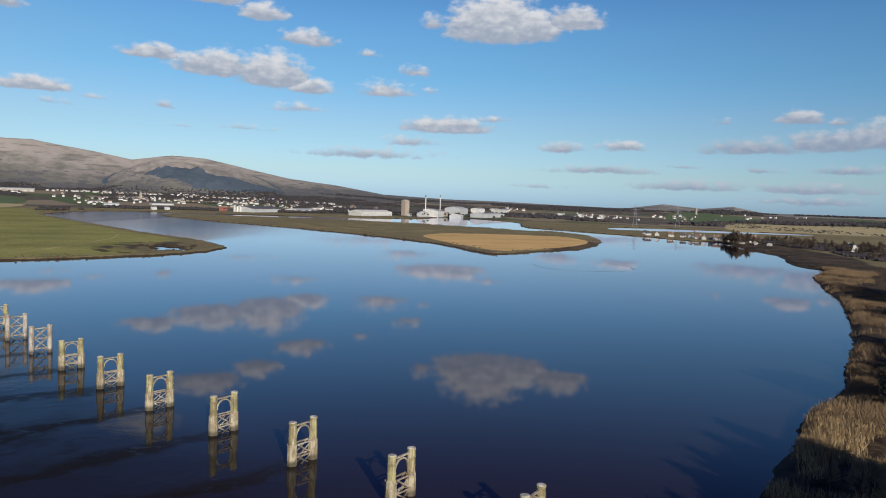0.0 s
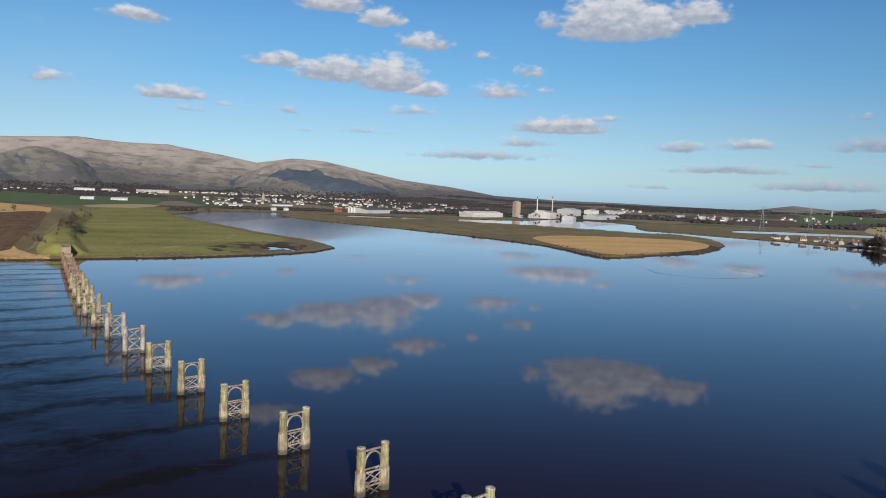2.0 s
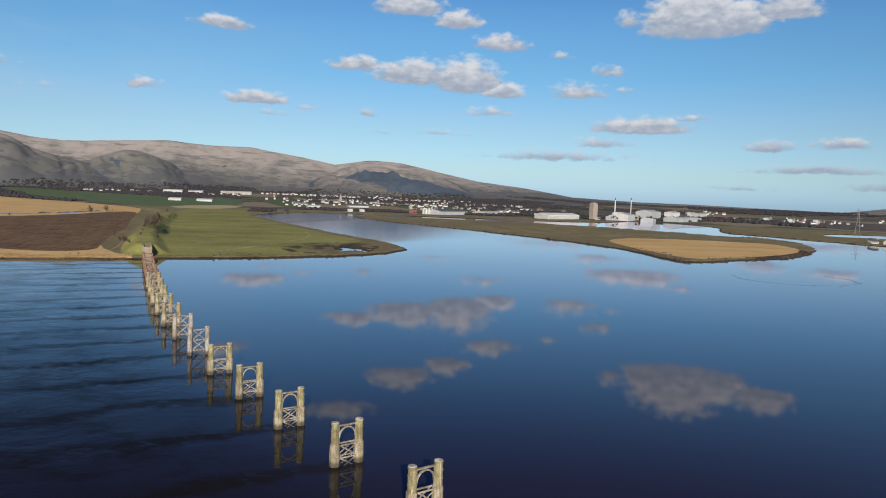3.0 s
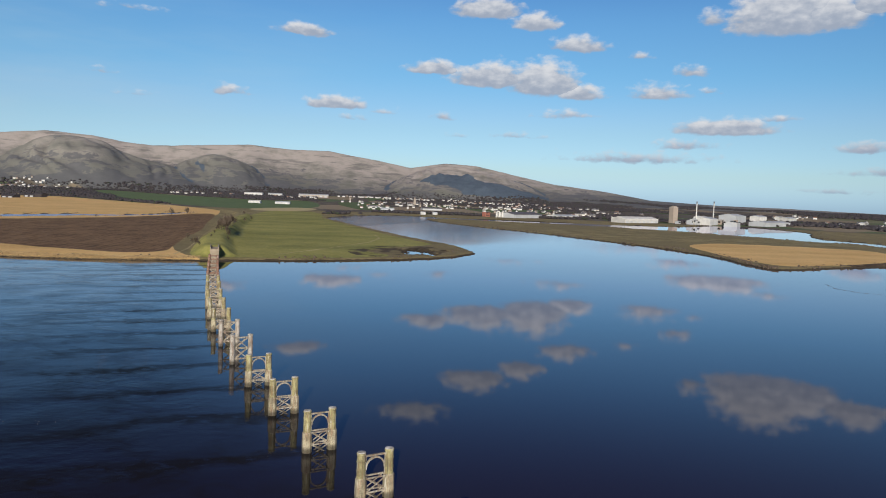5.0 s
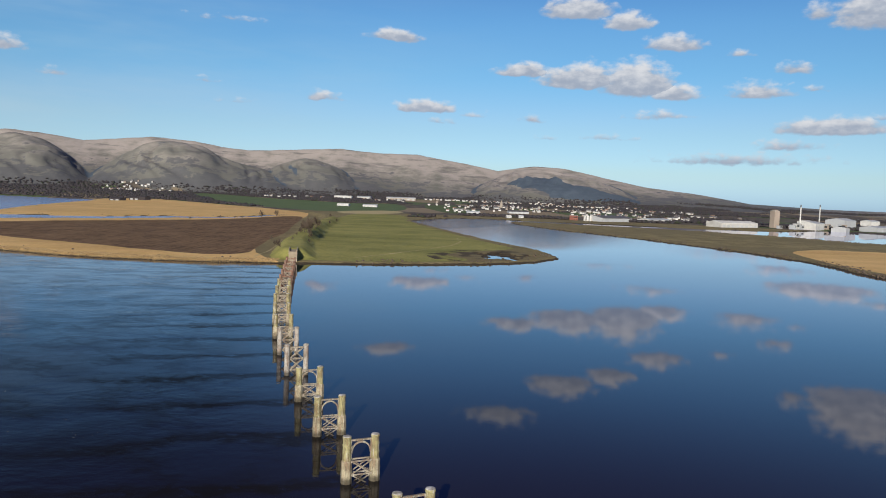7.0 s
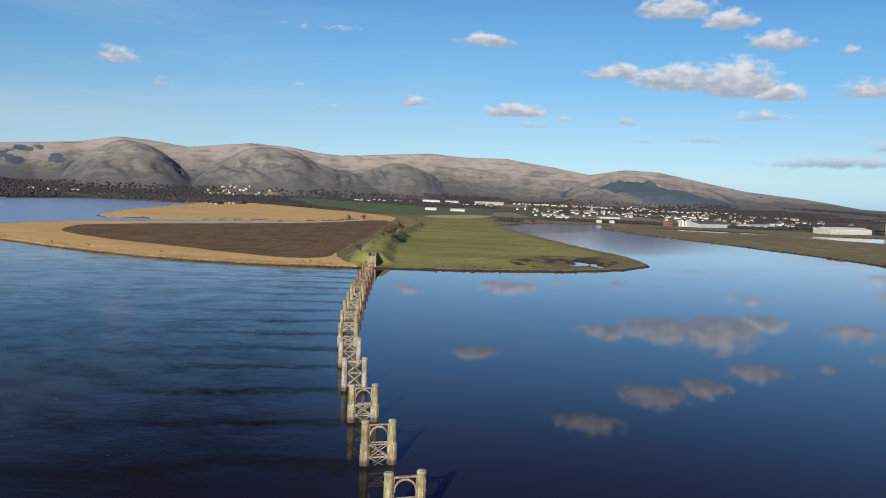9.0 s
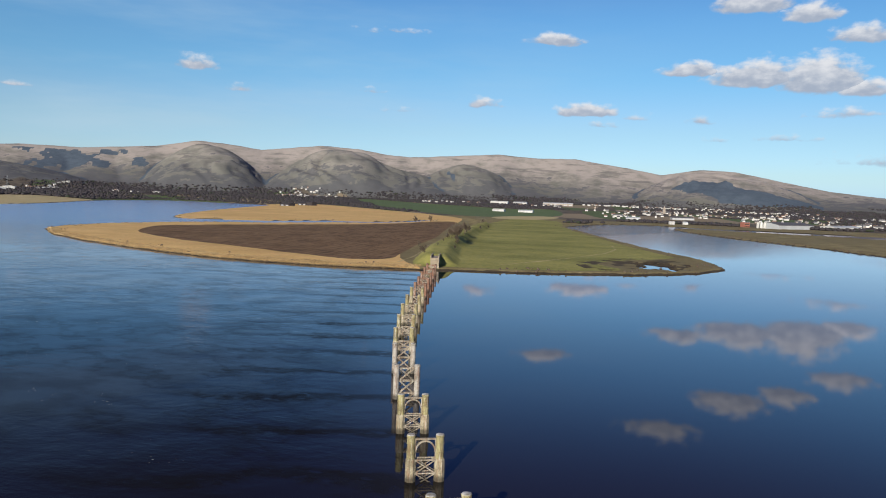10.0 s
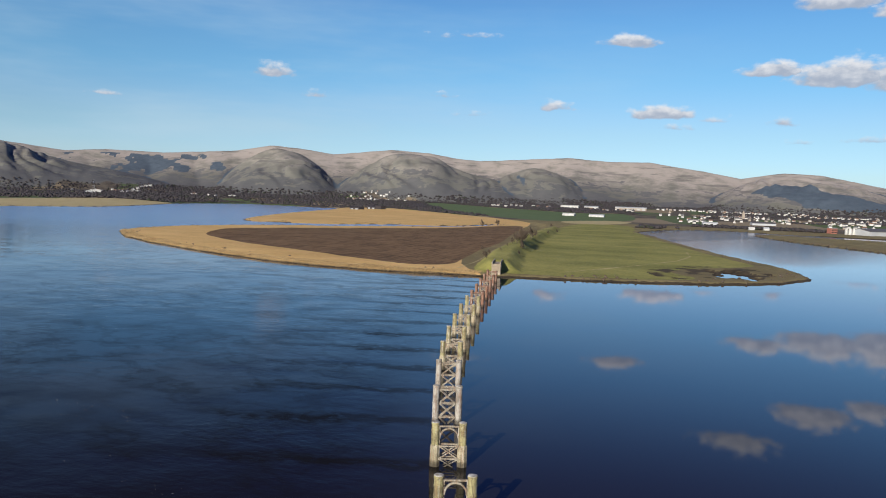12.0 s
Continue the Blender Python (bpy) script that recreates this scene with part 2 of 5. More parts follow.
def water_build(n, bsdf):
    at = n.add("ShaderNodeNewGeometry").outputs["Position"]
    s = n.add("ShaderNodeSeparateXYZ", {0: at})
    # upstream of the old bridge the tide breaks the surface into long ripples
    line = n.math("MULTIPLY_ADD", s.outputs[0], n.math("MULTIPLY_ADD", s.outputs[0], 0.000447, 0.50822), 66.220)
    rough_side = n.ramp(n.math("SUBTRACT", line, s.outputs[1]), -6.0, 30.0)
    near = n.noise(at, 0.012, 3.0)
    streak = n.noise(n.vec("MULTIPLY", at, (0.07, 0.045, 0.0)).outputs[0], 1.0, 5.0, 0.6)
    wave = n.noise(n.vec("MULTIPLY", at, (0.40, 0.26, 0.0)).outputs[0], 1.0, 4.0, 0.6)
    small = n.noise(n.vec("MULTIPLY", at, (1.2, 0.8, 0.0)).outputs[0], 1.0, 3.0, 0.5)
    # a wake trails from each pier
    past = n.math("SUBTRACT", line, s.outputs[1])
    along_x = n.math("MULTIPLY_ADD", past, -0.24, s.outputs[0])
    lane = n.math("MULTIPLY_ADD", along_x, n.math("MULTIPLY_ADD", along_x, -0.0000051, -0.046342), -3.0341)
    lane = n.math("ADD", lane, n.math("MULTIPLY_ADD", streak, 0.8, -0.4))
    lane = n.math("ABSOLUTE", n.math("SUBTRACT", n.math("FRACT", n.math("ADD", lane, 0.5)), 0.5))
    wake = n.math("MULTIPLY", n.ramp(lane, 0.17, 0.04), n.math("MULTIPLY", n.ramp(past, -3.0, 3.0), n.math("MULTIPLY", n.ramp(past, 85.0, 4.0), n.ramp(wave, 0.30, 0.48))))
    push = n.math("MULTIPLY", n.math("MULTIPLY", rough_side, n.ramp(near, 0.3, 0.65)), n.math("MULTIPLY_ADD", n.ramp(s.outputs[0], -450.0, -800.0), -0.75, 1.0))
    high = n.math("ADD", n.math("MULTIPLY_ADD", wake, 0.012, n.math("MULTIPLY", n.math("MULTIPLY", streak, push), 0.7)),
                  n.math("ADD", n.math("MULTIPLY", n.math("MULTIPLY", wave, push), 0.13), n.math("MULTIPLY", small, 0.005)))
    # seen from afar the ripples even out
    high = n.math("MULTIPLY", high, n.math("MULTIPLY_ADD", n.ramp(s.outputs[0], -430.0, -760.0), -0.93, 1.0))
    b = n.add("ShaderNodeBump", {"Strength": 1.0, "Distance": 0.35, "Height": high})
    silt = n.noise(at, 0.02, 4.0)
    colour = n.mix(silt, (0.013, 0.0125, 0.011), (0.018, 0.017, 0.014))
    colour = n.mix(n.math("MULTIPLY", rough_side, 0.7), colour, (0.008, 0.007, 0.008))
    # the water carries more silt near the south bank
    off = n.math("ADD", n.math("MULTIPLY", n.math("ADD", s.outputs[0], 64.0), -0.84), n.math("MULTIPLY", n.math("ADD", s.outputs[1], -81.0), -0.55))
    colour = n.mix(n.ramp(n.math("MULTIPLY_ADD", silt, 40.0, off), 190.0, 20.0), colour, (0.021, 0.016, 0.013))
    # the far reach is ruffled by the wind
    west_of = n.ramp(s.outputs[0], -620.0, -900.0)
    ruffled = n.math("MULTIPLY_ADD", n.math("MULTIPLY", west_of, n.ramp(s.outputs[1], 420.0, 260.0)), 0.07, n.math("MULTIPLY", n.math("MULTIPLY", n.ramp(s.outputs[0], -400.0, -640.0), n.ramp(s.outputs[1], -200.0, -330.0)), 0.11))
    chop = n.math("MULTIPLY_ADD", wake, 0.05, n.math("MULTIPLY", n.math("MULTIPLY", n.ramp(streak, 0.50, 0.62), rough_side), 0.05))
    rough = n.math("ADD", n.math("ADD", ruffled, 0.022), chop)
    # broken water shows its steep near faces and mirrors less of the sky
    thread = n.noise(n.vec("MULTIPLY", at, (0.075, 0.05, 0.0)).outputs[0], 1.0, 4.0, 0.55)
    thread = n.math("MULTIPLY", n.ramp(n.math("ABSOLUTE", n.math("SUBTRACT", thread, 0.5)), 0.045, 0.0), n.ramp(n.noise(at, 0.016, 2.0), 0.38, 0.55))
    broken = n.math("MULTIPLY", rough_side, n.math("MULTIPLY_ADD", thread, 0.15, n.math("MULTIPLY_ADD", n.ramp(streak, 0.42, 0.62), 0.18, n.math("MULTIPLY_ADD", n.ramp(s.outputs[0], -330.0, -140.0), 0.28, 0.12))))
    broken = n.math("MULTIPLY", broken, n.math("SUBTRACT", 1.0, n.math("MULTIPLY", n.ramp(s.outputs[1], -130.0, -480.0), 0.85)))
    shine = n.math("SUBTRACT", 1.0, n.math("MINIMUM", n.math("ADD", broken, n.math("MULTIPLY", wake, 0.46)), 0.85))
    fresnel = n.add("ShaderNodeFresnel", {"IOR": 1.42, "Normal": b.outputs[0]}).outputs[0]
    skin = n.add("ShaderNodeBsdfGlossy", {"Color": (0.895, 0.90, 1.0, 1.0), "Roughness": rough, "Normal": b.outputs[0]})
    body = n.add("ShaderNodeBsdfDiffuse", {"Color": colour})
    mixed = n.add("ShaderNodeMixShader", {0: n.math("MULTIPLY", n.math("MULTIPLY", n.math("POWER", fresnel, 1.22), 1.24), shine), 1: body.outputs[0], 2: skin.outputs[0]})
    n.tree.nodes.remove(bsdf)
    n.tree.links.new(mixed.outputs[0], [o for o in n.tree.nodes if o.bl_idname == "ShaderNodeOutputMaterial"][0].inputs[0])


def ground_build(n, bsdf):
    at = n.add("ShaderNodeNewGeometry").outputs["Position"]

    def zone(name):
        return n.add("ShaderNodeAttribute", attribute_name=name).outputs["Fac"]
    big, mid, fine = n.noise(at, 0.004, 5.0), n.noise(at, 0.03, 5.0, 0.6), n.noise(at, 0.35, 5.0, 0.65)
    both = n.math("ADD", n.math("MULTIPLY", mid, 0.5), n.math("MULTIPLY", fine, 0.5))
    # rough bankside grass and sedge by default
    colour = n.mix(n.ramp(both, 0.35, 0.65), (0.13, 0.108, 0.05), (0.30, 0.245, 0.12))
    colour = n.mix(n.ramp(big, 0.42, 0.62), colour, n.mix(both, (0.12, 0.10, 0.05), (0.26, 0.21, 0.105)))

    def lay(name, low, high, wobble=0.35, lo=0.3, hi=0.7, value=None):
        nonlocal colour
        edge = n.ramp(n.math("ADD", zone(name), n.math("MULTIPLY_ADD", both, wobble, -wobble / 2)), 0.42, 0.58)
        colour = n.mix(edge, colour, n.mix(n.ramp(value or both, lo, hi), low, high))
    bands = n.noise(n.vec("MULTIPLY", at, (0.02, 0.006, 0.0)).outputs[0], 1.0, 5.0, 0.6)
    mixed = n.math("ADD", n.math("MULTIPLY", bands, 0.42), n.math("ADD", n.math("MULTIPLY", fine, 0.36), n.math("MULTIPLY", mid, 0.22)))
    lay("far_land", (0.07, 0.06, 0.052), (0.15, 0.125, 0.095), value=mid)
    # hedged fields of grass and stubble among the woods
    cell = n.add("ShaderNodeTexVoronoi", {"Vector": n.vec("MULTIPLY", at, (0.0035, 0.0075, 0.0)).outputs[0], "Scale": 1.0, "Randomness": 0.8})
    pick = n.add("ShaderNodeSeparateColor", {0: cell.outputs["Color"]})
    field = n.mix(n.ramp(pick.outputs[0], 0.5, 0.52), n.mix(both, (0.075, 0.105, 0.045), (0.12, 0.15, 0.07)), n.mix(both, (0.20, 0.16, 0.105), (0.30, 0.24, 0.16)))
    colour = n.mix(n.math("MULTIPLY", n.ramp(zone("far_land"), 0.5, 0.7), n.ramp(pick.outputs[1], 0.42, 0.44)), colour, field)
    up_hill = zone("hill_height")
    flat = n.noise(n.vec("MULTIPLY", at, (0.010, 0.010, 0.017)).outputs[0], 1.0, 9.0, 0.68)
    wood = n.ramp(n.math("SUBTRACT", flat, n.math("MULTIPLY", up_hill, 0.38)), 0.31, 0.36)
    turf = n.math("ADD", n.math("MULTIPLY", big, 0.35), n.math("MULTIPLY_ADD", flat, 0.95, -0.15))
    turf = n.math("ADD", turf, n.math("MULTIPLY_ADD", up_hill, 0.3, n.math("MULTIPLY_ADD", zone("moor"), -0.22, -0.18)))
    lay("hill", (0.16, 0.158, 0.135), (0.365, 0.322, 0.29), value=turf)
    # the nearer shoulders are greener and darker, with crags in bands along the slope
    moor = n.math("MULTIPLY", n.ramp(zone("moor"), 0.2, 0.8), n.ramp(zone("hill"), 0.45, 0.6))
    colour = n.mix(n.math("MULTIPLY", moor, 0.75), colour, n.mix(n.ramp(turf, 0.15, 0.62), (0.185, 0.182, 0.158), (0.36, 0.326, 0.285)))
    crag = n.noise(n.vec("MULTIPLY", at, (0.0045, 0.0045, 0.045)).outputs[0], 1.0, 6.0, 0.62)
    crag = n.math("MULTIPLY", n.ramp(crag, 0.56, 0.64), n.math("MULTIPLY", n.ramp(up_hill, 0.25, 0.55), n.ramp(zone("hill"), 0.45, 0.6)))
    colour = n.mix(n.math("MULTIPLY", crag, 0.65), colour, (0.13, 0.125, 0.12))
    colour = n.mix(n.math("MULTIPLY", n.ramp(zone("hill"), 0.45, 0.6), n.math("MULTIPLY", wood, 0.85)), colour, n.mix(mid, (0.085, 0.089, 0.097), (0.14, 0.139, 0.142)))
    # dark tone for forestry, hill creases, and a cloud's shade put into the colour
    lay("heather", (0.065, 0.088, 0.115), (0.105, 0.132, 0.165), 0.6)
    # south bank: brown mud, darkened further to deepen the shade under the trees
    lay("peat", (0.024, 0.018, 0.013), (0.13, 0.09, 0.05), lo=0.4, hi=0.66)
    lay("reed", (0.48, 0.30, 0.105), (0.74, 0.50, 0.215), value=mixed)
    lay("pasture", (0.135, 0.145, 0.038), (0.36, 0.33, 0.105), value=mixed, wobble=0.5)
    lay("crop", (0.09, 0.13, 0.058), (0.125, 0.165, 0.075))
    furrow = n.noise(n.vec("MULTIPLY", at, (0.02, 0.35, 0.0)).outputs[0], 1.0, 4.0, 0.7)
    lay("plough", (0.07, 0.042, 0.022), (0.25, 0.155, 0.08), 0.2, lo=0.36, hi=0.64, value=n.math("ADD", n.math("MULTIPLY", furrow, 0.5), n.math("MULTIPLY", both, 0.5)))
    lay("track", (0.36, 0.30, 0.15), (0.50, 0.41, 0.23), 0.3)
    lay("mud", (0.04, 0.032, 0.022), (0.085, 0.066, 0.042), 0.5)
    n.tree.links.new(colour, bsdf.inputs["Base Color"])
    bsdf.inputs["Roughness"].default_value = 0.95
    bsdf.inputs["Specular IOR Level"].default_value = 0.15
    b = n.add("ShaderNodeBump", {"Strength": 0.6, "Distance": 0.5, "Height": fine})
    n.tree.links.new(b.outputs[0], bsdf.inputs["Normal"])


M = {
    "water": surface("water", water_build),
    "ground": surface("ground", ground_build),
    "lichen": pier_surface("lichen_concrete", (0.38, 0.345, 0.17), (0.16, 0.135, 0.07), (0.20, 0.12, 0.06), 0.5),
    "jacket": pier_surface("weathered_concrete", (0.43, 0.38, 0.26), (0.18, 0.15, 0.095), (0.28, 0.17, 0.10), 0.5),
    "pale": pier_surface("pale_concrete", (0.42, 0.39, 0.34), (0.19, 0.165, 0.135), (0.26, 0.15, 0.10), 0.5),
    "rusty": pier_surface("rusty_concrete", (0.26, 0.155, 0.105), (0.13, 0.075, 0.05), (0.21, 0.07, 0.035), 0.8),
    "iron": pier_surface("weathered_iron", (0.36, 0.32, 0.245), (0.15, 0.125, 0.09), (0.25, 0.13, 0.075), 0.5),
    "lime": plain("bird_lime", (0.60, 0.58, 0.54), (0.15, 0.13, 0.09), 3.5),
    "stone": plain("old_masonry", (0.36, 0.30, 0.22), (0.24, 0.19, 0.13), 1.0),
    "white_wall": plain("white_render", (0.60, 0.59, 0.56), (0.42, 0.41, 0.385), 0.3, spread=0.3),
    "tan_wall": plain("tan_brick", (0.36, 0.31, 0.26), (0.27, 0.225, 0.185), 0.3, spread=0.3),
    "red_wall": plain("red_brick", (0.36, 0.14, 0.10), (0.28, 0.11, 0.08), 0.3),
    "grey_clad": plain("grey_cladding", (0.46, 0.47, 0.48), (0.36, 0.37, 0.38), 0.1, 0.6),
    "concrete": plain("concrete", (0.40, 0.33, 0.27), (0.32, 0.26, 0.21), 0.1),
    "slate": plain("slate_roof", (0.12, 0.115, 0.12), (0.085, 0.08, 0.085), 0.5, 0.7, spread=0.4),
    "brown_roof": plain("brown_roof", (0.20, 0.12, 0.085), (0.15, 0.09, 0.065), 0.5, spread=0.4),
    "glass": plain("dark_glazing", (0.03, 0.035, 0.04), (0.02, 0.022, 0.025), 1.0, 0.1, 0.0),
    "steel": plain("galvanised_steel", (0.40, 0.41, 0.42), (0.32, 0.33, 0.34), 0.3, 0.5, 0.0, 0.6),
    "bark": plain("bark", (0.10, 0.075, 0.05), (0.06, 0.045, 0.03), 2.0),
    "twigs": plain("bare_twigs", (0.115, 0.085, 0.06), (0.07, 0.05, 0.036), 1.0, spread=0.4),
    "pale_twigs": plain("pale_twigs", (0.30, 0.24, 0.15), (0.20, 0.155, 0.095), 1.0, spread=0.3),
    "needles": plain("evergreen", (0.035, 0.045, 0.022), (0.018, 0.025, 0.012), 1.0, spread=0.3),
    "wood": plain("winter_wood", (0.042, 0.035, 0.037), (0.029, 0.025, 0.028), 0.06),
    "old_straw": plain("weathered_reed", (0.27, 0.18, 0.095), (0.13, 0.088, 0.05), 0.3),
    "straw": plain("dry_reed", (0.56, 0.41, 0.205), (0.38, 0.265, 0.125), 0.2),
}


# ---- mesh helpers ----
def from_arrays(name, verts, faces, material, smooth=False):
    me = bpy.data.meshes.new(name)
    me.from_pydata(verts, [], faces)
    me.materials.append(material)
    if smooth:
        me.polygons.foreach_set("use_smooth", [True] * len(me.polygons))
    me.update()
    return me


def part(name, bm, material, parent, label=""):
    """Links a bmesh as one mesh under a thing or a part."""
    me = bpy.data.meshes.new(name)
    bm.to_mesh(me)
    bm.free()
    me.materials.append(M[material])
    ob = new(name, me)
    ob.parent = parent
    return tagged(ob, label) if label else ob


def thing(name, m, label, category, group="", kind=""):
    ob = new(name)
    ob.empty_display_size = 0.5
    ob.matrix_basis = m
    return tagged(ob, label, category, group, kind)


def box(bm, x0, x1, y0, y1, z0, z1):
    v = [bm.verts.new((x, y, z)) for z in (z0, z1) for x, y in ((x0, y0), (x1, y0), (x1, y1), (x0, y1))]
    for f in ((3, 2, 1, 0), (4, 5, 6, 7), (0, 1, 5, 4), (1, 2, 6, 5), (2, 3, 7, 6), (3, 0, 4, 7)):
        bm.faces.new([v[i] for i in f])


def lathe(bm, rings, n=16, x=0.0, y=0.0, turn=0.0):
    """A turned body from (radius, height) rings, closed at both ends."""
    loops = [[bm.verts.new((x + r * math.cos(turn + 2 * math.pi * i / n), y + r * math.sin(turn + 2 * math.pi * i / n), z)) for i in range(n)] for r, z in rings]
    for a, b in zip(loops, loops[1:]):
        for i in range(n):
            bm.faces.new((a[i], a[(i + 1) % n], b[(i + 1) % n], b[i]))
    bm.faces.new(loops[0][::-1])
    bm.faces.new(loops[-1])


def beam(bm, a, b, w, h):
    """A bar of width w and height h from a to b."""
    a, b = Vector(a), Vector(b)
    d = (b - a).normalized()
    side = d.cross(Vector((0, 0, 1)))
    side = side.normalized() if side.length > 1e-3 else Vector((1, 0, 0))
    up = side.cross(d)
    v = [bm.verts.new(p + side * (sx * w / 2) + up * (sz * h / 2)) for p in (a, b) for sx, sz in ((-1, -1), (1, -1), (1, 1), (-1, 1))]
    for f in ((3, 2, 1, 0), (4, 5, 6, 7), (0, 1, 5, 4), (1, 2, 6, 5), (2, 3, 7, 6), (3, 0, 4, 7)):
        bm.faces.new([v[i] for i in f])


# ---- plan of the shores (metres) ----
SOUTH_BANK = [(-64, 81), (-72, 96), (-82, 117), (-91, 132), (-104, 167), (-117, 188), (-148, 243), (-185, 298), (-233, 365), (-274, 413), (-327, 483),
              (-340, 521), (-366, 549), (-404, 565), (-485, 659), (-558, 708), (-630, 770), (-695, 815), (-760, 803), (-835, 806), (-924, 792), (-1027, 785), (-1102, 775), (-1177, 806)]
TOWN_SHORE = [(-1369, 931), (-1607, 961), (-1642, 879), (-1494, 709), (-1530, 450), (-1590, 230), (-1640, 160), (-1623, 83), (-1526, 18), (-1380, -24)]
POINT_SHORE = [(-1300, -22), (-1177, 3), (-1050, 28), (-960, 45), (-880, 63), (-800, 82), (-745, 98), (-684, 113), (-630, 113), (-603, 103), (-569, 78), (-545, 40), (-531, 5),
               (-523, -20), (-516, -45), (-510, -75), (-505, -95), (-499, -140), (-500, -180), (-509, -229), (-529, -285), (-569, -365), (-630, -459), (-692, -524)]
CREEK = [(-730, -542), (-767, -552), (-851, -548), (-974, -494), (-1023, -431), (-1112, -379), (-1192, -312), (-1361, -277), (-1400, -292), (-1237, -325), (-1185, -415),
         (-1096, -475), (-1067, -547), (-1076, -623), (-1307, -721), (-1683, -836), (-2147, -965), (-2200, -1100), (-2300, -1330)]
UPPER_BANK = [(-2230, -1400), (-1929, -1390), (-1585, -1241), (-1395, -1172), (-1259, -1177), (-1155, -1208), (-950, -1230), (-400, -900), (0, -450), (70, -200), (60, -130), (25, -60), (-15, 5), (-45, 50)]
ISLAND = [(-1450, 163), (-1258, 190), (-1110, 238), (-984, 284), (-853, 318), (-740, 340), (-650, 342), (-585, 333), (-550, 331), (-537, 340), (-553, 385), (-605, 499), (-688, 589),
          (-760, 650), (-830, 690), (-930, 715), (-960, 698), (-1004, 663), (-1075, 648), (-1145, 610), (-1206, 590), (-1350, 480), (-1440, 330), (-1485, 215)]
FAR_REACH = [(-1120, 985), (-1175, 1060), (-1172, 1151), (-1090, 1280), (-980, 1400), (-900, 1330), (-965, 1150), (-1015, 1010), (-1060, 950)]
FLATS = [(-1428, 1717), (-1333, 1865), (-1179, 2068), (-875, 1537), (-1005, 1406), (-1093, 1313)]
FAR_GREEN = [(-2112, 2206), (-2098, 2386), (-1700, 2200), (-1551, 1972), (-1481, 1660), (-1676, 1725)]
THICKET = [(-742, 885), (-747, 948), (-661, 991), (-570, 1002), (-395, 720), (-440, 715), (-520, 792), (-576, 812), (-640, 850)]
POOL = [(-594, 46), (-612, 46), (-632, 55), (-636, 62), (-626, 68), (-630, 80), (-622, 86), (-600, 80), (-588, 74), (-580, 62)]
PLOUGH = [(-758, -455), (-834, -470), (-948, -400), (-1116, -295), (-1318, -250), (-1290, -215), (-1000, -175), (-827, -150), (-700, -140), (-600, -128), (-549, -125), (-535, -156), (-575, -234), (-633, -342), (-690, -415)]
REEDS = [(-470, -92), (-560, -118), (-700, -150), (-1000, -185), (-1400, -225), (-1640, -290), (-1950, -500), (-2150, -760), (-2200, -990), (-1700, -900), (-1000, -700), (-650, -580), (-480, -300)]
PASTURE = [(-514, -96), (-640, -116), (-700, -116), (-1000, -145), (-1300, -160), (-1500, -160), (-1680, -150), (-1620, -60), (-1400, -36), (-1170, -12), (-1000, 20), (-870, 46), (-760, 70), (-690, 84), (-640, 40), (-600, 20), (-560, 36), (-537, 0), (-521, -50)]
CROP = [(-2900, -900), (-2486, -305), (-2550, -130), (-2112, -70), (-1760, -225), (-1960, -420), (-2250, -640)]
ISLAND_REEDS = [(-690, 362), (-600, 348), (-556, 352), (-570, 400), (-615, 490), (-690, 570), (-790, 600), (-850, 470), (-790, 390)]
UPPER_REEDS = [(-1900, -1400), (-1585, -1225), (-1395, -1150), (-1155, -1190), (-900, -1240), (-900, -1500), (-1300, -1560), (-1750, -1560)]
STUBBLE = [(-1640, -180), (-1700, -95), (-1950, -66), (-2000, -130), (-1800, -215)]
MARSH = [(-560, 20), (-590, 10), (-625, 16), (-655, 45), (-662, 72), (-628, 84), (-596, 72), (-574, 48)]
PATHS = [([(-955, -46), (-965, -14), (-896, 18), (-829, 37), (-761, 38), (-703, 27), (-656, 6), (-599, -16), (-549, -45)], 4.0),
         ([(-840, -121), (-967, -138), (-1136, -148), (-1298, -172)], 4.0), ([(-530, -112), (-580, -113), (-650, -121), (-721, -132)], 3.0), ([(-689, -319), (-827, -324), (-880, -312)], 1.6)]
EMBANKMENT = [(-534, -86.2), (-650, -106), (-790, -120), (-967, -137), (-1120, -147), (-1254, -162), (-1380, -192), (-1500, -230)]
# outline of the cloud's shade that is coloured onto the far hillside
CLOUD_SHADE = [(-3552, 366), (-3609, 462), (-3671, 564), (-3512, 647), (-3469, 743), (-3456, 855), (-3534, 1012), (-3317, 929), (-3222, 716), (-3243, 591), (-3313, 536), (-3397, 456)]
# hill tops: degrees round from west, degrees above the water's horizon
SKYLINE = [(-70, -0.1), (-60, -0.3), (-53, -0.2), (-51, 0.18), (-48.8, -0.05), (-46, 0.2), (-43, -0.25), (-38, -0.15), (-33, -0.03), (-29, 0.0), (-24, 0.2), (-20.6, 0.75), (-16.5, 1.2), (-14, 1.7), (-10.4, 2.45),
           (-8, 2.56), (-5.2, 2.1), (-2.5, 2.6), (1.2, 3.15), (4, 3.15), (7.2, 3.35), (10.3, 3.15), (14.1, 2.9), (16, 3.06), (18.2, 3.4), (21.1, 3.52), (25.5, 3.0), (28.1, 3.34), (30.2, 3.45), (33, 2.9),
           (38, 2.5), (41.7, 2.55), (44.3, 2.3), (48.7, 2.8), (55, 3.2), (70, 2.5)]

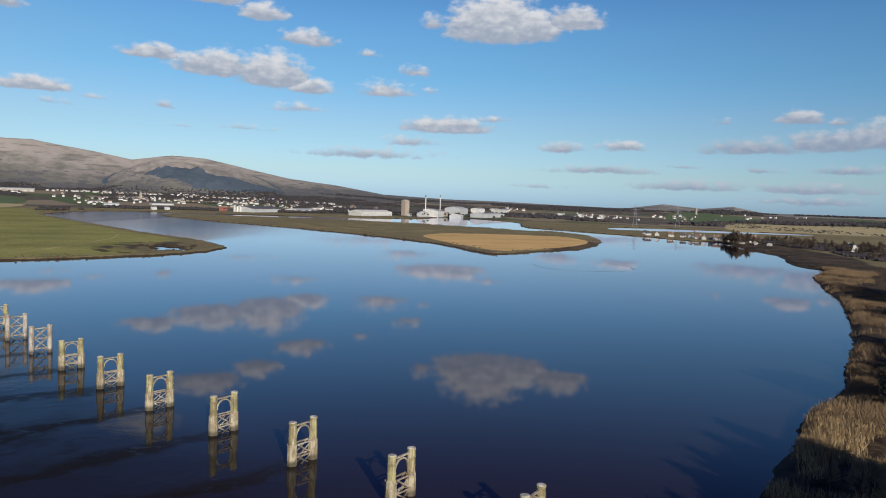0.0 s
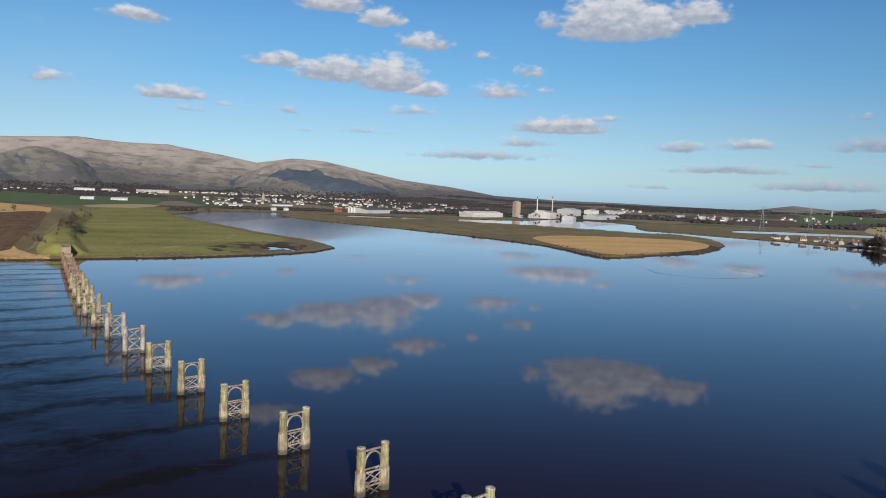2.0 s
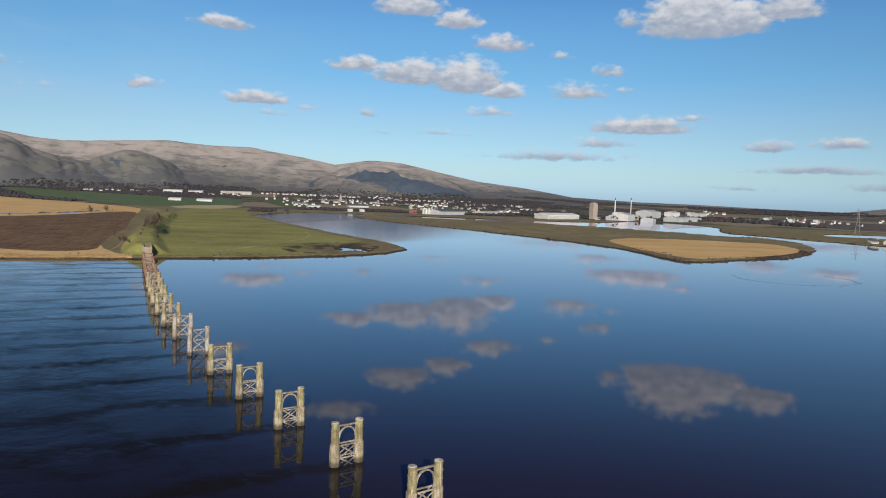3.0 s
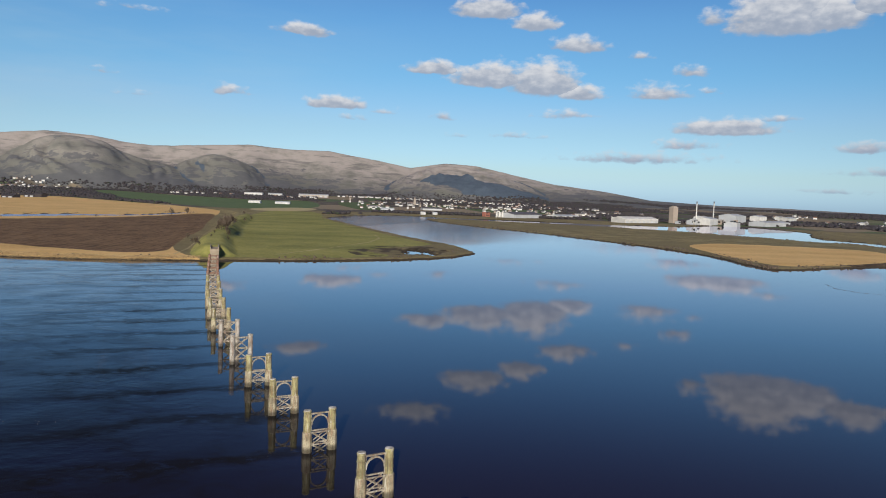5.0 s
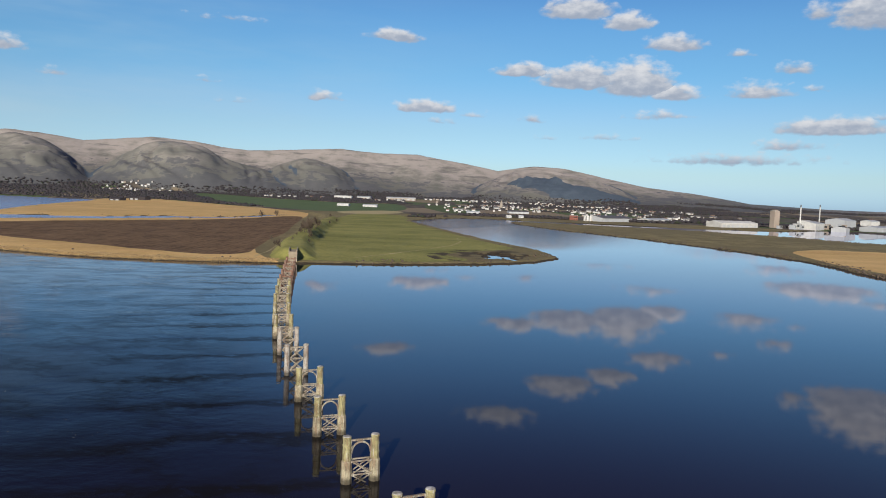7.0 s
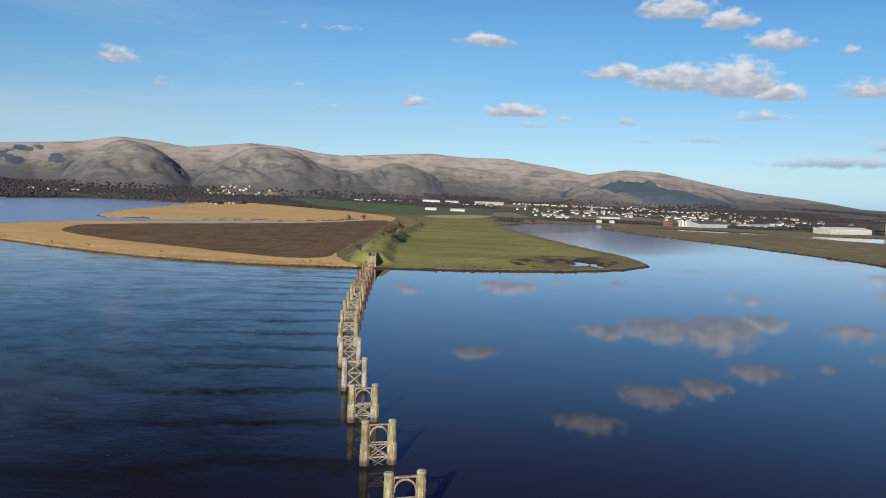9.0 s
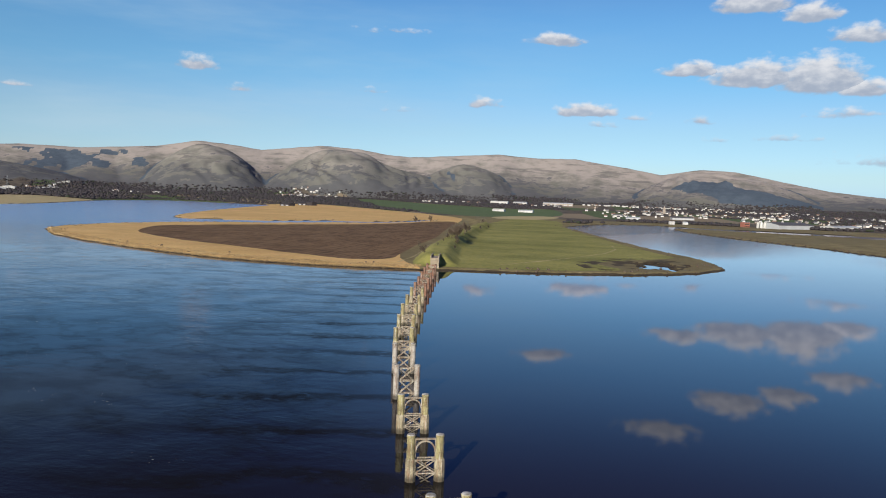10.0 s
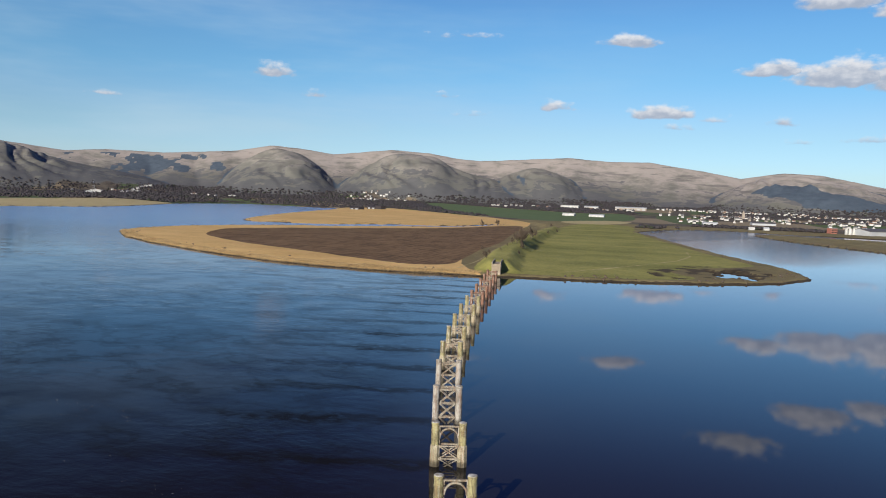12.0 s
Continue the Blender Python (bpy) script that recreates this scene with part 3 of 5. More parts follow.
# hills that stand in front of the ridge: distance of the foot and of the crest, and the outline as degrees round from west and height
FRONT_HILLS = [(3100, 3750, [(26.5, 28), (25.4, 66), (23.6, 169), (21.1, 285), (19, 284), (17.2, 262), (16, 200), (12.6, 150), (10.6, 81), (9.5, 28)]),
               (3250, 3850, [(14, 60), (12.3, 175), (9.8, 234), (7.2, 182), (5.5, 79), (4.5, 28)]),
               (3200, 3850, [(-2, 28), (-4, 120), (-6.5, 200), (-9, 215), (-12, 180), (-15, 110), (-17, 28)]),
               (3050, 3700, [(52, 260), (48.1, 240), (46.4, 208), (44.1, 159), (40.4, 116), (37, 60), (35, 28)]),
               (3200, 3900, [(35, 28), (32.8, 165), (31.4, 240), (29.3, 288), (27.2, 230), (25, 90), (24, 28)])]


def smooth_loop(points, n=4):
    """A closed smooth curve through the points."""
    p = np.array(points, float)
    a, b, c, d = np.roll(p, 1, 0), p, np.roll(p, -1, 0), np.roll(p, -2, 0)
    out = []
    for t in np.arange(n) / n:
        out.append(0.5 * (2 * b + (c - a) * t + (2 * a - 5 * b + 4 * c - d) * t * t + (3 * b - a - 3 * c + d) * t ** 3))
    return np.stack(out, 1).reshape(-1, 2)


def hash2(i, j, seed):
    h = np.sin(i * 127.1 + j * 311.7 + seed * 74.7) * 43758.5453
    return h - np.floor(h)


def value_noise(x, y, seed=0):
    i, j = np.floor(x), np.floor(y)
    u, v = x - i, y - j
    u, v = u * u * (3 - 2 * u), v * v * (3 - 2 * v)
    a, b, c, d = hash2(i, j, seed), hash2(i + 1, j, seed), hash2(i, j + 1, seed), hash2(i + 1, j + 1, seed)
    return a + (b - a) * u + (c - a) * v + (a - b - c + d) * u * v


def fbm(x, y, octaves=4, seed=0):
    total, size, sum_size = 0.0, 1.0, 0.0
    for k in range(octaves):
        total = total + size * value_noise(x * 2 ** k, y * 2 ** k, seed + k)
        sum_size += size
        size *= 0.5
    return total / sum_size


def within(loop, x, y):
    """Distance to a closed curve in metres, positive inside it."""
    near = np.full(x.shape, 1e12)
    inside = np.zeros(x.shape, bool)
    for (ax, ay), (bx, by) in zip(loop, np.roll(loop, -1, 0)):
        dx, dy = bx - ax, by - ay
        t = np.clip(((x - ax) * dx + (y - ay) * dy) / (dx * dx + dy * dy + 1e-9), 0, 1)
        near = np.minimum(near, (x - ax - t * dx) ** 2 + (y - ay - t * dy) ** 2)
        if ay != by:
            inside ^= ((ay > y) != (by > y)) & (x < ax + (y - ay) / (by - ay) * dx)
    return np.sqrt(near) * np.where(inside, 1, -1)


def along(line, x, y):
    """Distance to an open line, and how far along it (0 to 1) the nearest place is."""
    near, where = np.full(x.shape, 1e12), np.zeros(x.shape)
    lengths = [math.dist(a, b) for a, b in zip(line, line[1:])]
    done = 0.0
    for ((ax, ay), (bx, by)), length in zip(zip(line, line[1:]), lengths):
        dx, dy = bx - ax, by - ay
        t = np.clip(((x - ax) * dx + (y - ay) * dy) / (dx * dx + dy * dy), 0, 1)
        d = (x - ax - t * dx) ** 2 + (y - ay - t * dy) ** 2
        where = np.where(d < near, (done + t * length) / sum(lengths), where)
        near = np.minimum(near, d)
        done += length
    return np.sqrt(near), where


def step(a, b, v):
    t = np.clip((v - a) / (b - a), 0, 1)
    return t * t * (3 - 2 * t)


RIVER_LOOP = smooth_loop(SOUTH_BANK + TOWN_SHORE + POINT_SHORE + CREEK + UPPER_BANK, 3)
ISLAND_LOOP, REACH_LOOP, POOL_LOOP = smooth_loop(ISLAND), smooth_loop(FAR_REACH), smooth_loop(POOL)
ZONES = {"plough": smooth_loop(PLOUGH), "reed": smooth_loop(REEDS), "pasture": smooth_loop(PASTURE), "crop": smooth_loop(CROP), "island_reed": smooth_loop(ISLAND_REEDS), "upper_reed": smooth_loop(UPPER_REEDS), "stubble": smooth_loop(STUBBLE), "marsh": smooth_loop(MARSH),
         "flats": smooth_loop(FLATS), "far_green": smooth_loop(FAR_GREEN), "cloud_shade": smooth_loop(CLOUD_SHADE)}
CENTRE = (-40.0, 0.0)


def land(x, y):
    """Height of the ground, and how far inland a place lies."""
    wobble = (fbm(x / 22, y / 22, 3, 5) - 0.5) * np.where((x > -340) & (y > 40), 3.0, 7.0) + (fbm(x / 3, y / 3, 2, 6) - 0.5) * 2.2
    river = within(RIVER_LOOP, x, y) + wobble
    inland = np.maximum(-river, within(ISLAND_LOOP, x, y) + wobble)
    inland = np.minimum(inland, -within(REACH_LOOP, x, y) + wobble)
    inland = np.minimum(inland, -within(POOL_LOOP, x, y) + (fbm(x / 18, y / 9, 3, 78) - 0.42) * 34)
    z = np.where(inland > 0, 1.5 * step(0, 5, inland) + 0.5 * step(3, 40, inland), -1.6 * step(0, 6, -inland))
    z = z + np.where(inland > 6, (fbm(x / 30, y / 30, 3, 9) - 0.5) * 0.9, 0)
    d, s = along(EMBANKMENT, x, y)
    crest = 6.6 * (1 - 0.35 * step(0.25, 1.0, s)) + (fbm(x / 15, y / 15, 3, 3) - 0.5) * 1.2
    bank = crest * (1 - step(4.0, 17.0, d + (fbm(x / 12, y / 12, 3, 4) - 0.5) * 5))
    z = np.where(inland > 3, z + bank, z)
    dx, dy = x - CENTRE[0], y - CENTRE[1]
    r = np.hypot(dx, dy)
    west = np.degrees(np.arctan2(-dy, -dx))
    rise = 14 * step(1900, 2700, r) + 14 * step(2600, 3300, r)
    top = 47.5 + 4250 * np.tan(np.radians(np.interp(west, [a for a, _ in SKYLINE], [e for _, e in SKYLINE])))
    warp = (fbm(west / 8.0, r / 1500, 2, 21) - 0.5) * 420
    u = np.clip((r + warp * step(4250, 3300, r) - 3050) / 1200, 0, 1)
    gully = np.abs(fbm(west / 3.4 + 7, r / 900, 2, 31) - 0.5) * 2
    gully2 = fbm(west / 0.9, r / 700, 4, 41) - 0.5
    shape = u ** (1.2 + 0.9 * step(-20, -12, west))
    hill = np.maximum(top - 28, 0) * shape * (1 - (0.42 * (0.5 - gully) + 0.10 * gully2) * 4 * u * (1 - u) * 0.8)
    hill = hill + np.maximum(top - 28, 0) * gully2 * 0.02 * u
    bend = west + (fbm(west / 5, r / 500, 2, 52) - 0.5) * 9
    rill = np.clip(1 - np.abs(fbm(bend / 2.2 + 3, r / 500, 3, 51) - 0.5) * 8, 0, 1) * step(0.02, 0.2, u) * step(0.95, 0.6, u)
    knolls, ragged = fbm(west / 2.0 + r / 420, r / 330, 4, 57) - 0.5, 0.35 + fbm(west / 0.5, r / 90, 3, 33)
    crease, front = np.zeros_like(x), np.zeros_like(x)
    for foot, crest_at, side_view in FRONT_HILLS:
        side_view = sorted(side_view)
        fine_west = np.arange(-20, 60, 0.1)
        table = np.interp(fine_west, [a for a, _ in side_view], [e for _, e in side_view], 28, 28)
        table = np.convolve(np.pad(table, 10, "edge"), np.ones(21) / 21, "valid")
        v = np.clip((r + warp * 0.25 - foot) / (crest_at - foot), 0, 1)
        crown = 19.5 + (np.interp(west, fine_west, table) - 47.5) * crest_at / 4000
        crown = np.maximum(crown, 0) * (1 - (1 - v) ** 1.45) * (1 - 0.10 * (0.5 - gully) * 4 * v * (1 - v) + 0.03 * gully2)
        crown = crown * (1 + (0.34 * knolls - 0.10 * rill) * step(1.0, 0.75, v))
        crown = np.where(r < crest_at + 250, crown, 0)
        # mark the creases where two hills meet, which get the dark ground tone
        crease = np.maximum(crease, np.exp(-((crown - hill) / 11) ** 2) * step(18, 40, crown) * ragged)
        front = np.where((crown > hill) & (west > 4), 1.0, front)
        hill = np.maximum(hill, crown)
    hill = hill * (1 - 0.05 * rill)
    # the rills get the same dark tone, broken up by noise
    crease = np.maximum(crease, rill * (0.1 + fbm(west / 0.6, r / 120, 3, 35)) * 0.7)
    hill = hill * (1 - 0.5 * step(4330, 4900, r))
    z = z + np.where(inland > 0, rise * step(0, 200, inland) + hill, 0)
    return z, inland, d, s, r, west, u, top, gully2, crease, front


def ground_z(x, y):
    return float(land(np.array([float(x)]), np.array([float(y)]))[0][0])


def make_ground():
    fan = np.radians(np.concatenate([np.arange(111, 237, 0.15), np.arange(237, 471, 2.0)]))
    rings = [6.0]
    while rings[-1] < 4900:
        r = rings[-1]
        rings.append(r + max(1.5 if r > 60 else 4.0, min(25.0, r * r * 1.25e-5)))
    rings = np.array(rings)
    A, R = np.meshgrid(fan, rings)
    x, y = (CENTRE[0] + R * np.cos(A)).ravel(), (CENTRE[1] + R * np.sin(A)).ravel()
    z, inland, bank, s, r, west, u, top, g, crease, front = land(x, y)
    nr, na = len(rings), len(fan)
    i = np.arange(nr * na).reshape(nr, na)
    a, b = i[:-1], i[1:]
    quads = np.stack([a, b, np.roll(b, -1, 1), np.roll(a, -1, 1)], -1).reshape(-1, 4)[:, ::-1]
    me = bpy.data.meshes.new("ground")
    me.vertices.add(nr * na)
    me.vertices.foreach_set("co", np.stack([x, y, z], 1).astype(np.float32).ravel())
    me.loops.add(quads.size)
    me.loops.foreach_set("vertex_index", quads.ravel().astype(np.int32))
    me.polygons.add(len(quads))
    me.polygons.foreach_set("loop_start", np.arange(0, quads.size, 4, dtype=np.int32))
    me.polygons.foreach_set("use_smooth", np.ones(len(quads), bool))
    me.update(calc_edges=True)
    soft = np.maximum(2.0, r * 0.004)

    def zone(name, value):
        me.attributes.new(name, "FLOAT", "POINT").data.foreach_set("value", np.clip(value, 0, 1).astype(np.float32))

    def side(loop, extra=0.0):
        return 0.5 + (within(loop, x, y) + extra) / (2 * soft)
    zone("plough", side(ZONES["plough"]))
    reed = np.maximum(side(ZONES["reed"]), side(ZONES["island_reed"]))
    zone("reed", reed)
    zone("pasture", np.minimum(side(ZONES["pasture"]), 0.5 + (inland - 9) / 8))
    zone("crop", np.maximum(side(ZONES["crop"]), side(ZONES["far_green"])))
    zone("mud", np.maximum(0.5 + (0.75 - z) / 0.8, np.where(within(ZONES["marsh"], x, y) > -6, 0.5 + fbm(x / 9, y / 9, 3, 77) * 0.7 - 0.38, 0)) * np.where(r < 2500, 1, 0))
    paths = np.maximum.reduce([np.clip(0.56 - 0.33 * along(line, x, y)[0] / wide, 0, 1) for line, wide in PATHS])
    zone("track", np.maximum(np.maximum(paths, side(ZONES["upper_reed"])), np.maximum(side(ZONES["flats"]) * 0.49, side(ZONES["stubble"]))))
    # strip behind the south shore whose colour carries mud and painted shade
    zone("peat", (0.5 + (70 - inland) / 60) * step(-720, -600, x + (fbm(x / 40, y / 40, 3, 61) - 0.5) * 90) * step(-60, 70, y + (fbm(x / 25, y / 25, 3, 62) - 0.5) * 60) * np.where(x < -440, step(400, 470, y), 1))
    zone("far_land", 0.5 + (r - 1750) / 300)
    zone("hill", 0.5 + (u - 0.06) * 4 + g * 0.6)
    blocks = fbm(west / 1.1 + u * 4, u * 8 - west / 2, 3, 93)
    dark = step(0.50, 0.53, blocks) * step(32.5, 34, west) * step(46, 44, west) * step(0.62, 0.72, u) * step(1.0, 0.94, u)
    zone("hill_height", (z - 28) / 210 + 0.22 * step(6, -2, west) + 0.35 * step(-24, -34, west))
    zone("moor", front)
    # the cloud's shade on the flank, painted with a ragged edge
    flank = 0.5 + (within(ZONES["cloud_shade"], x, y) + (fbm(west / 0.5, r / 60, 3, 92) - 0.5) * 60) / 30
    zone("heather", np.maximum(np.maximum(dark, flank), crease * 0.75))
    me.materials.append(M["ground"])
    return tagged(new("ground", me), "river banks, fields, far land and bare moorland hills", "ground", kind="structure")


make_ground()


def make_water():
    n = 48
    verts = [(CENTRE[0], CENTRE[1], 0.0)] + [(CENTRE[0] + 3400 * math.cos(2 * math.pi * i / n), CENTRE[1] + 3400 * math.sin(2 * math.pi * i / n), 0.0) for i in range(n)]
    me = from_arrays("water", verts, [(0, 1 + i, 1 + (i + 1) % n) for i in range(n)], M["water"])
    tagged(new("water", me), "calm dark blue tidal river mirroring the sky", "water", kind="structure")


make_water()

# ---- the piers ----
LINE = [(-67, 35.7), (-88.2, 25.4), (-110, 16.2), (-131.8, 6.9), (-153.6, -2.3), (-176.0, -10.6), (-198.8, -18.4), (-221.6, -25.6), (-244.6, -32.3), (-267.6, -38.4), (-290.8, -43.7),
        (-314.0, -48.6), (-337.5, -53.0), (-361, -57.2), (-384.5, -61.3), (-408, -65.3), (-431.5, -69.3), (-455, -73.2), (-478, -77.0)]
HALF = 2.4


def add_column(pier, x, y, top, jacketed, tone, low_tone, cap=True):
    bm = bmesh.new()
    base = 3.5 if jacketed else -3.0
    lathe(bm, [(0.72, base), (0.72, base + 0.1), (0.66, top - 0.5), (0.66, top - 0.42), (0.74, top - 0.36), (0.74, top - 0.1), (0.68, top - 0.02)], 18, x, y)
    for k in (1, 2):
        z = base + (top - base) * k / 3
        lathe(bm, [(0.69, z - 0.07), (0.76, z - 0.05), (0.76, z + 0.05), (0.69, z + 0.07)], 18, x, y)
    col = part("column", bm, tone, pier)
    if jacketed:
        bm = bmesh.new()
        lathe(bm, [(0.93, -3.0), (0.92, 1.4), (0.88, 3.35), (0.87, 3.6), (0.74, 3.85)], 8, x, y, math.pi / 8)
        part("jacket", bm, low_tone, pier, "wider eight-sided concrete jacket, dark below the tide mark")
        for s in (-1, 1):
            bm = bmesh.new()
            box(bm, x + s * 0.34 - 0.07, x + s * 0.34 + 0.07, y - 0.98, y - 0.84, -3.0, 3.75)
            part("fender", bm, "iron", pier)
    if cap:
        bm = bmesh.new()
        lathe(bm, [(0.71, top - 0.02), (0.66, top + 0.05), (0.35, top + 0.12), (0.08, top + 0.14)], 14, x, y)
        part("cap", bm, "lime", col, "top whitened by bird droppings")


def braces(pier, planes, levels, inner):
    for y in planes:
        for z0, z1 in zip(levels, levels[1:]):
            for a, b in (((-inner, z0), (inner, z1)), ((-inner, z1), (inner, z0))):
                bm = bmesh.new()
                off = 0.05 if a[1] < b[1] else -0.05
                beam(bm, (a[0], y + off, a[1]), (b[0], y + off, b[1]), 0.09, 0.20)
                part("diagonal_brace", bm, "iron", pier)
        for z in levels[1:]:
            bm = bmesh.new()
            beam(bm, (-inner, y, z), (inner, y, z), 0.16, 0.24)
            part("cross_beam", bm, "iron", pier)


def arched_pier(name, tone, low_tone, label):
    pier = thing(name, Matrix(), label, "bridge pier", "piers of the old bridge")
    for x in (-HALF, HALF):
        add_column(pier, x, 0, 7.8, True, tone, low_tone)
    inner = HALF - 0.66
    bm = bmesh.new()
    box(bm, -inner, inner, -0.17, 0.17, 6.95, 7.2)
    part("top_beam", bm, "iron", pier)
    bm = bmesh.new()
    n, r1, r0 = 18, 1.74, 1.50
    rows = []
    for k in range(n + 1):
        a = math.pi * k / n
        rows.append([bm.verts.new((r * math.cos(a), y, 4.9 + 1.12 * r * math.sin(a))) for r, y in ((r0, -0.13), (r1, -0.13), (r1, 0.13), (r0, 0.13))])
    for p, q in zip(rows, rows[1:]):
        for i in range(4):
            bm.faces.new((p[i], p[(i + 1) % 4], q[(i + 1) % 4], q[i]))
    bm.faces.new(rows[0]), bm.faces.new(rows[-1][::-1])
    part("arch_rib", bm, "iron", pier)
    for s in (-1, 1):
        bm = bmesh.new()
        box(bm, s * 1.66 - 0.08, s * 1.66 + 0.08, -0.10, 0.10, 3.9, 6.98)
        part("arch_post", bm, "iron", pier)
    braces(pier, (-0.6, 0.6), (-0.6, 1.45, 3.7), inner)
    return pier


def braced_pier(name, tone, label):
    pier = thing(name, Matrix(), label, "bridge pier", "piers of the old bridge")
    for x in (-HALF, HALF):
        add_column(pier, x, 0, 8.0, False, tone, tone)
    braces(pier, (-0.45, 0.45), (-1.8, 1.4, 4.3, 7.2), HALF - 0.7)
    return pier


def stout_pier(name, label):
    """The piers by the north bank: rusty double columns set close."""
    pier = thing(name, Matrix(), label, "bridge pier", "piers of the old bridge")
    for x in (-HALF, HALF):
        for y in (-0.9, 0.9):
            add_column(pier, x, y, 6.6 + 0.5 * (x > 0), False, "rusty", "rusty", False)
    for y in (-0.9, 0.9):
        bm = bmesh.new()
        box(bm, -HALF + 0.7, HALF - 0.7, y - 0.2, y + 0.2, 5.8, 6.3)
        part("top_beam", bm, "rusty", pier)
    braces(pier, (-0.9, 0.9), (-0.6, 2.6, 5.4), HALF - 0.7)
    return pier


def make_piers():
    kinds = {}
    for i, (x, y) in enumerate(LINE):
        (ax, ay), (bx, by) = LINE[max(i - 1, 0)], LINE[min(i + 1, len(LINE) - 1)]
        turn = math.degrees(math.atan2(by - ay, bx - ax)) + 90
        m = pose(x, y, 0, 0, 0, turn)
        kind = "braced" if i in (7, 8) else "stout" if i > 13 else "arched"
        if kind in kinds:
            copy_thing(kinds[kind], m)
            continue
        if kind == "arched":
            kinds[kind] = arched_pier("bridge_pier", "lichen", "jacket", "yellow lichened two-column bridge pier with arched iron frame, in the river")
        elif kind == "braced":
            kinds[kind] = braced_pier("bridge_pier", "pale", "pale two-column bridge pier with crossed iron bracing, in the river")
        else:
            kinds[kind] = stout_pier("bridge_pier", "rust-red bridge pier of four columns near the bank")
        kinds[kind].matrix_basis = m


make_piers()


def make_abutment():
    ab = thing("bridge_abutment", pose(-510, -82, 0, 0, 0, 9.5), "ochre masonry bridge abutment with a parapet, at the embankment's end", "abutment")
    bm = bmesh.new()
    box(bm, -26, 0, -2.7, 2.7, -1.5, 7.6)
    part("body", bm, "stone", ab)
    for y in (-2.5, 2.5):
        bm = bmesh.new()
        box(bm, -26, 0.3, y - 0.35, y + 0.35, 7.6, 8.8)
        part("parapet", bm, "stone", ab)
    bm = bmesh.new()
    box(bm, 0.003, 0.5, -3.0, 3.0, 6.2, 6.8)
    part("bearing_shelf", bm, "stone", ab)


make_abutment()


# ---- buildings ----
def gabled(bm_wall, bm_roof, length, width, wall, roof, over=0.4):
    """Walls with gables, and two roof slopes that have thickness."""
    l, w = length / 2, width / 2
    v = [bm_wall.verts.new(p) for p in ((-l, -w, -1.5), (l, -w, -1.5), (l, w, -1.5), (-l, w, -1.5), (-l, -w, wall), (l, -w, wall), (l, w, wall), (-l, w, wall), (-l, 0, wall + roof), (l, 0, wall + roof))]
    for f in ((0, 1, 5, 4), (1, 2, 6, 9, 5), (2, 3, 7, 6), (3, 0, 4, 8, 7), (3, 2, 1, 0)):
        bm_wall.faces.new([v[i] for i in f])
    t = 0.25 + 0.01 * length
    drop = roof / w * over
    for s in (-1, 1):
        pts = [(x, y, z + dz) for dz in (0.01, t) for x, y, z in ((-l - over, s * (w + over), wall - drop), (l + over, s * (w + over), wall - drop), (l + over, 0, wall + roof), (-l - over, 0, wall + roof))]
        u = [bm_roof.verts.new(p) for p in pts]
        for f in ((0, 1, 2, 3), (7, 6, 5, 4), (4, 5, 1, 0), (5, 6, 2, 1), (6, 7, 3, 2), (7, 4, 0, 3)):
            bm_roof.faces.new([u[i] for i in f])
    bmesh.ops.recalc_face_normals(bm_roof, faces=bm_roof.faces)


def make_house(length, width, wall, roof, wall_tone, roof_tone, label, windows=True, group="houses of the town"):
    house = thing("house", Matrix(), label, "house", group)
    bw, br = bmesh.new(), bmesh.new()
    gabled(bw, br, length, width, wall, roof)
    body = part("wall", bw, wall_tone, house)
    part("roof", br, roof_tone, house)
    bm = bmesh.new()
    box(bm, length / 2 - 1.6, length / 2 - 0.6, -0.5, 0.5, wall, wall + roof + 1.3)
    part("chimney", bm, wall_tone, house)
    if windows:
        for s in (-1, 1):
            for x in (-length * 0.3, 0.0, length * 0.3):
                bm = bmesh.new()
                box(bm, x - 0.6, x + 0.6, s * width / 2 - 0.03, s * width / 2 + 0.03, wall * 0.4, wall * 0.4 + 1.3)
                part("window", bm, "glass", body, "dark window")
    return house


def put(ob, x, y, turn, sink=0.0):
    ob.matrix_basis = pose(x, y, ground_z(x, y) - sink, 0, 0, turn)
    return ob


def make_shed(name, x, y, turn, length, width, height, wall_tone, roof_tone, label, roof=2.0, bays=0, category="building"):
    shed = thing(name, pose(x, y, ground_z(x, y), 0, 0, turn), label, category)
    bw, br = bmesh.new(), bmesh.new()
    gabled(bw, br, length, width, height, roof, 0.3)
    body = part("wall", bw, wall_tone, shed)
    part("roof", br, roof_tone, shed)
    for i in range(bays):
        bx = -length / 2 + (i + 0.5) * length / bays
        for s in (-1, 1):
            bm = bmesh.new()
            box(bm, bx - length / bays * 0.28, bx + length / bays * 0.28, s * width / 2 - 0.06, s * width / 2 + 0.06, 0.0, height * 0.6)
            part("door", bm, "grey_clad", body)
    return shed


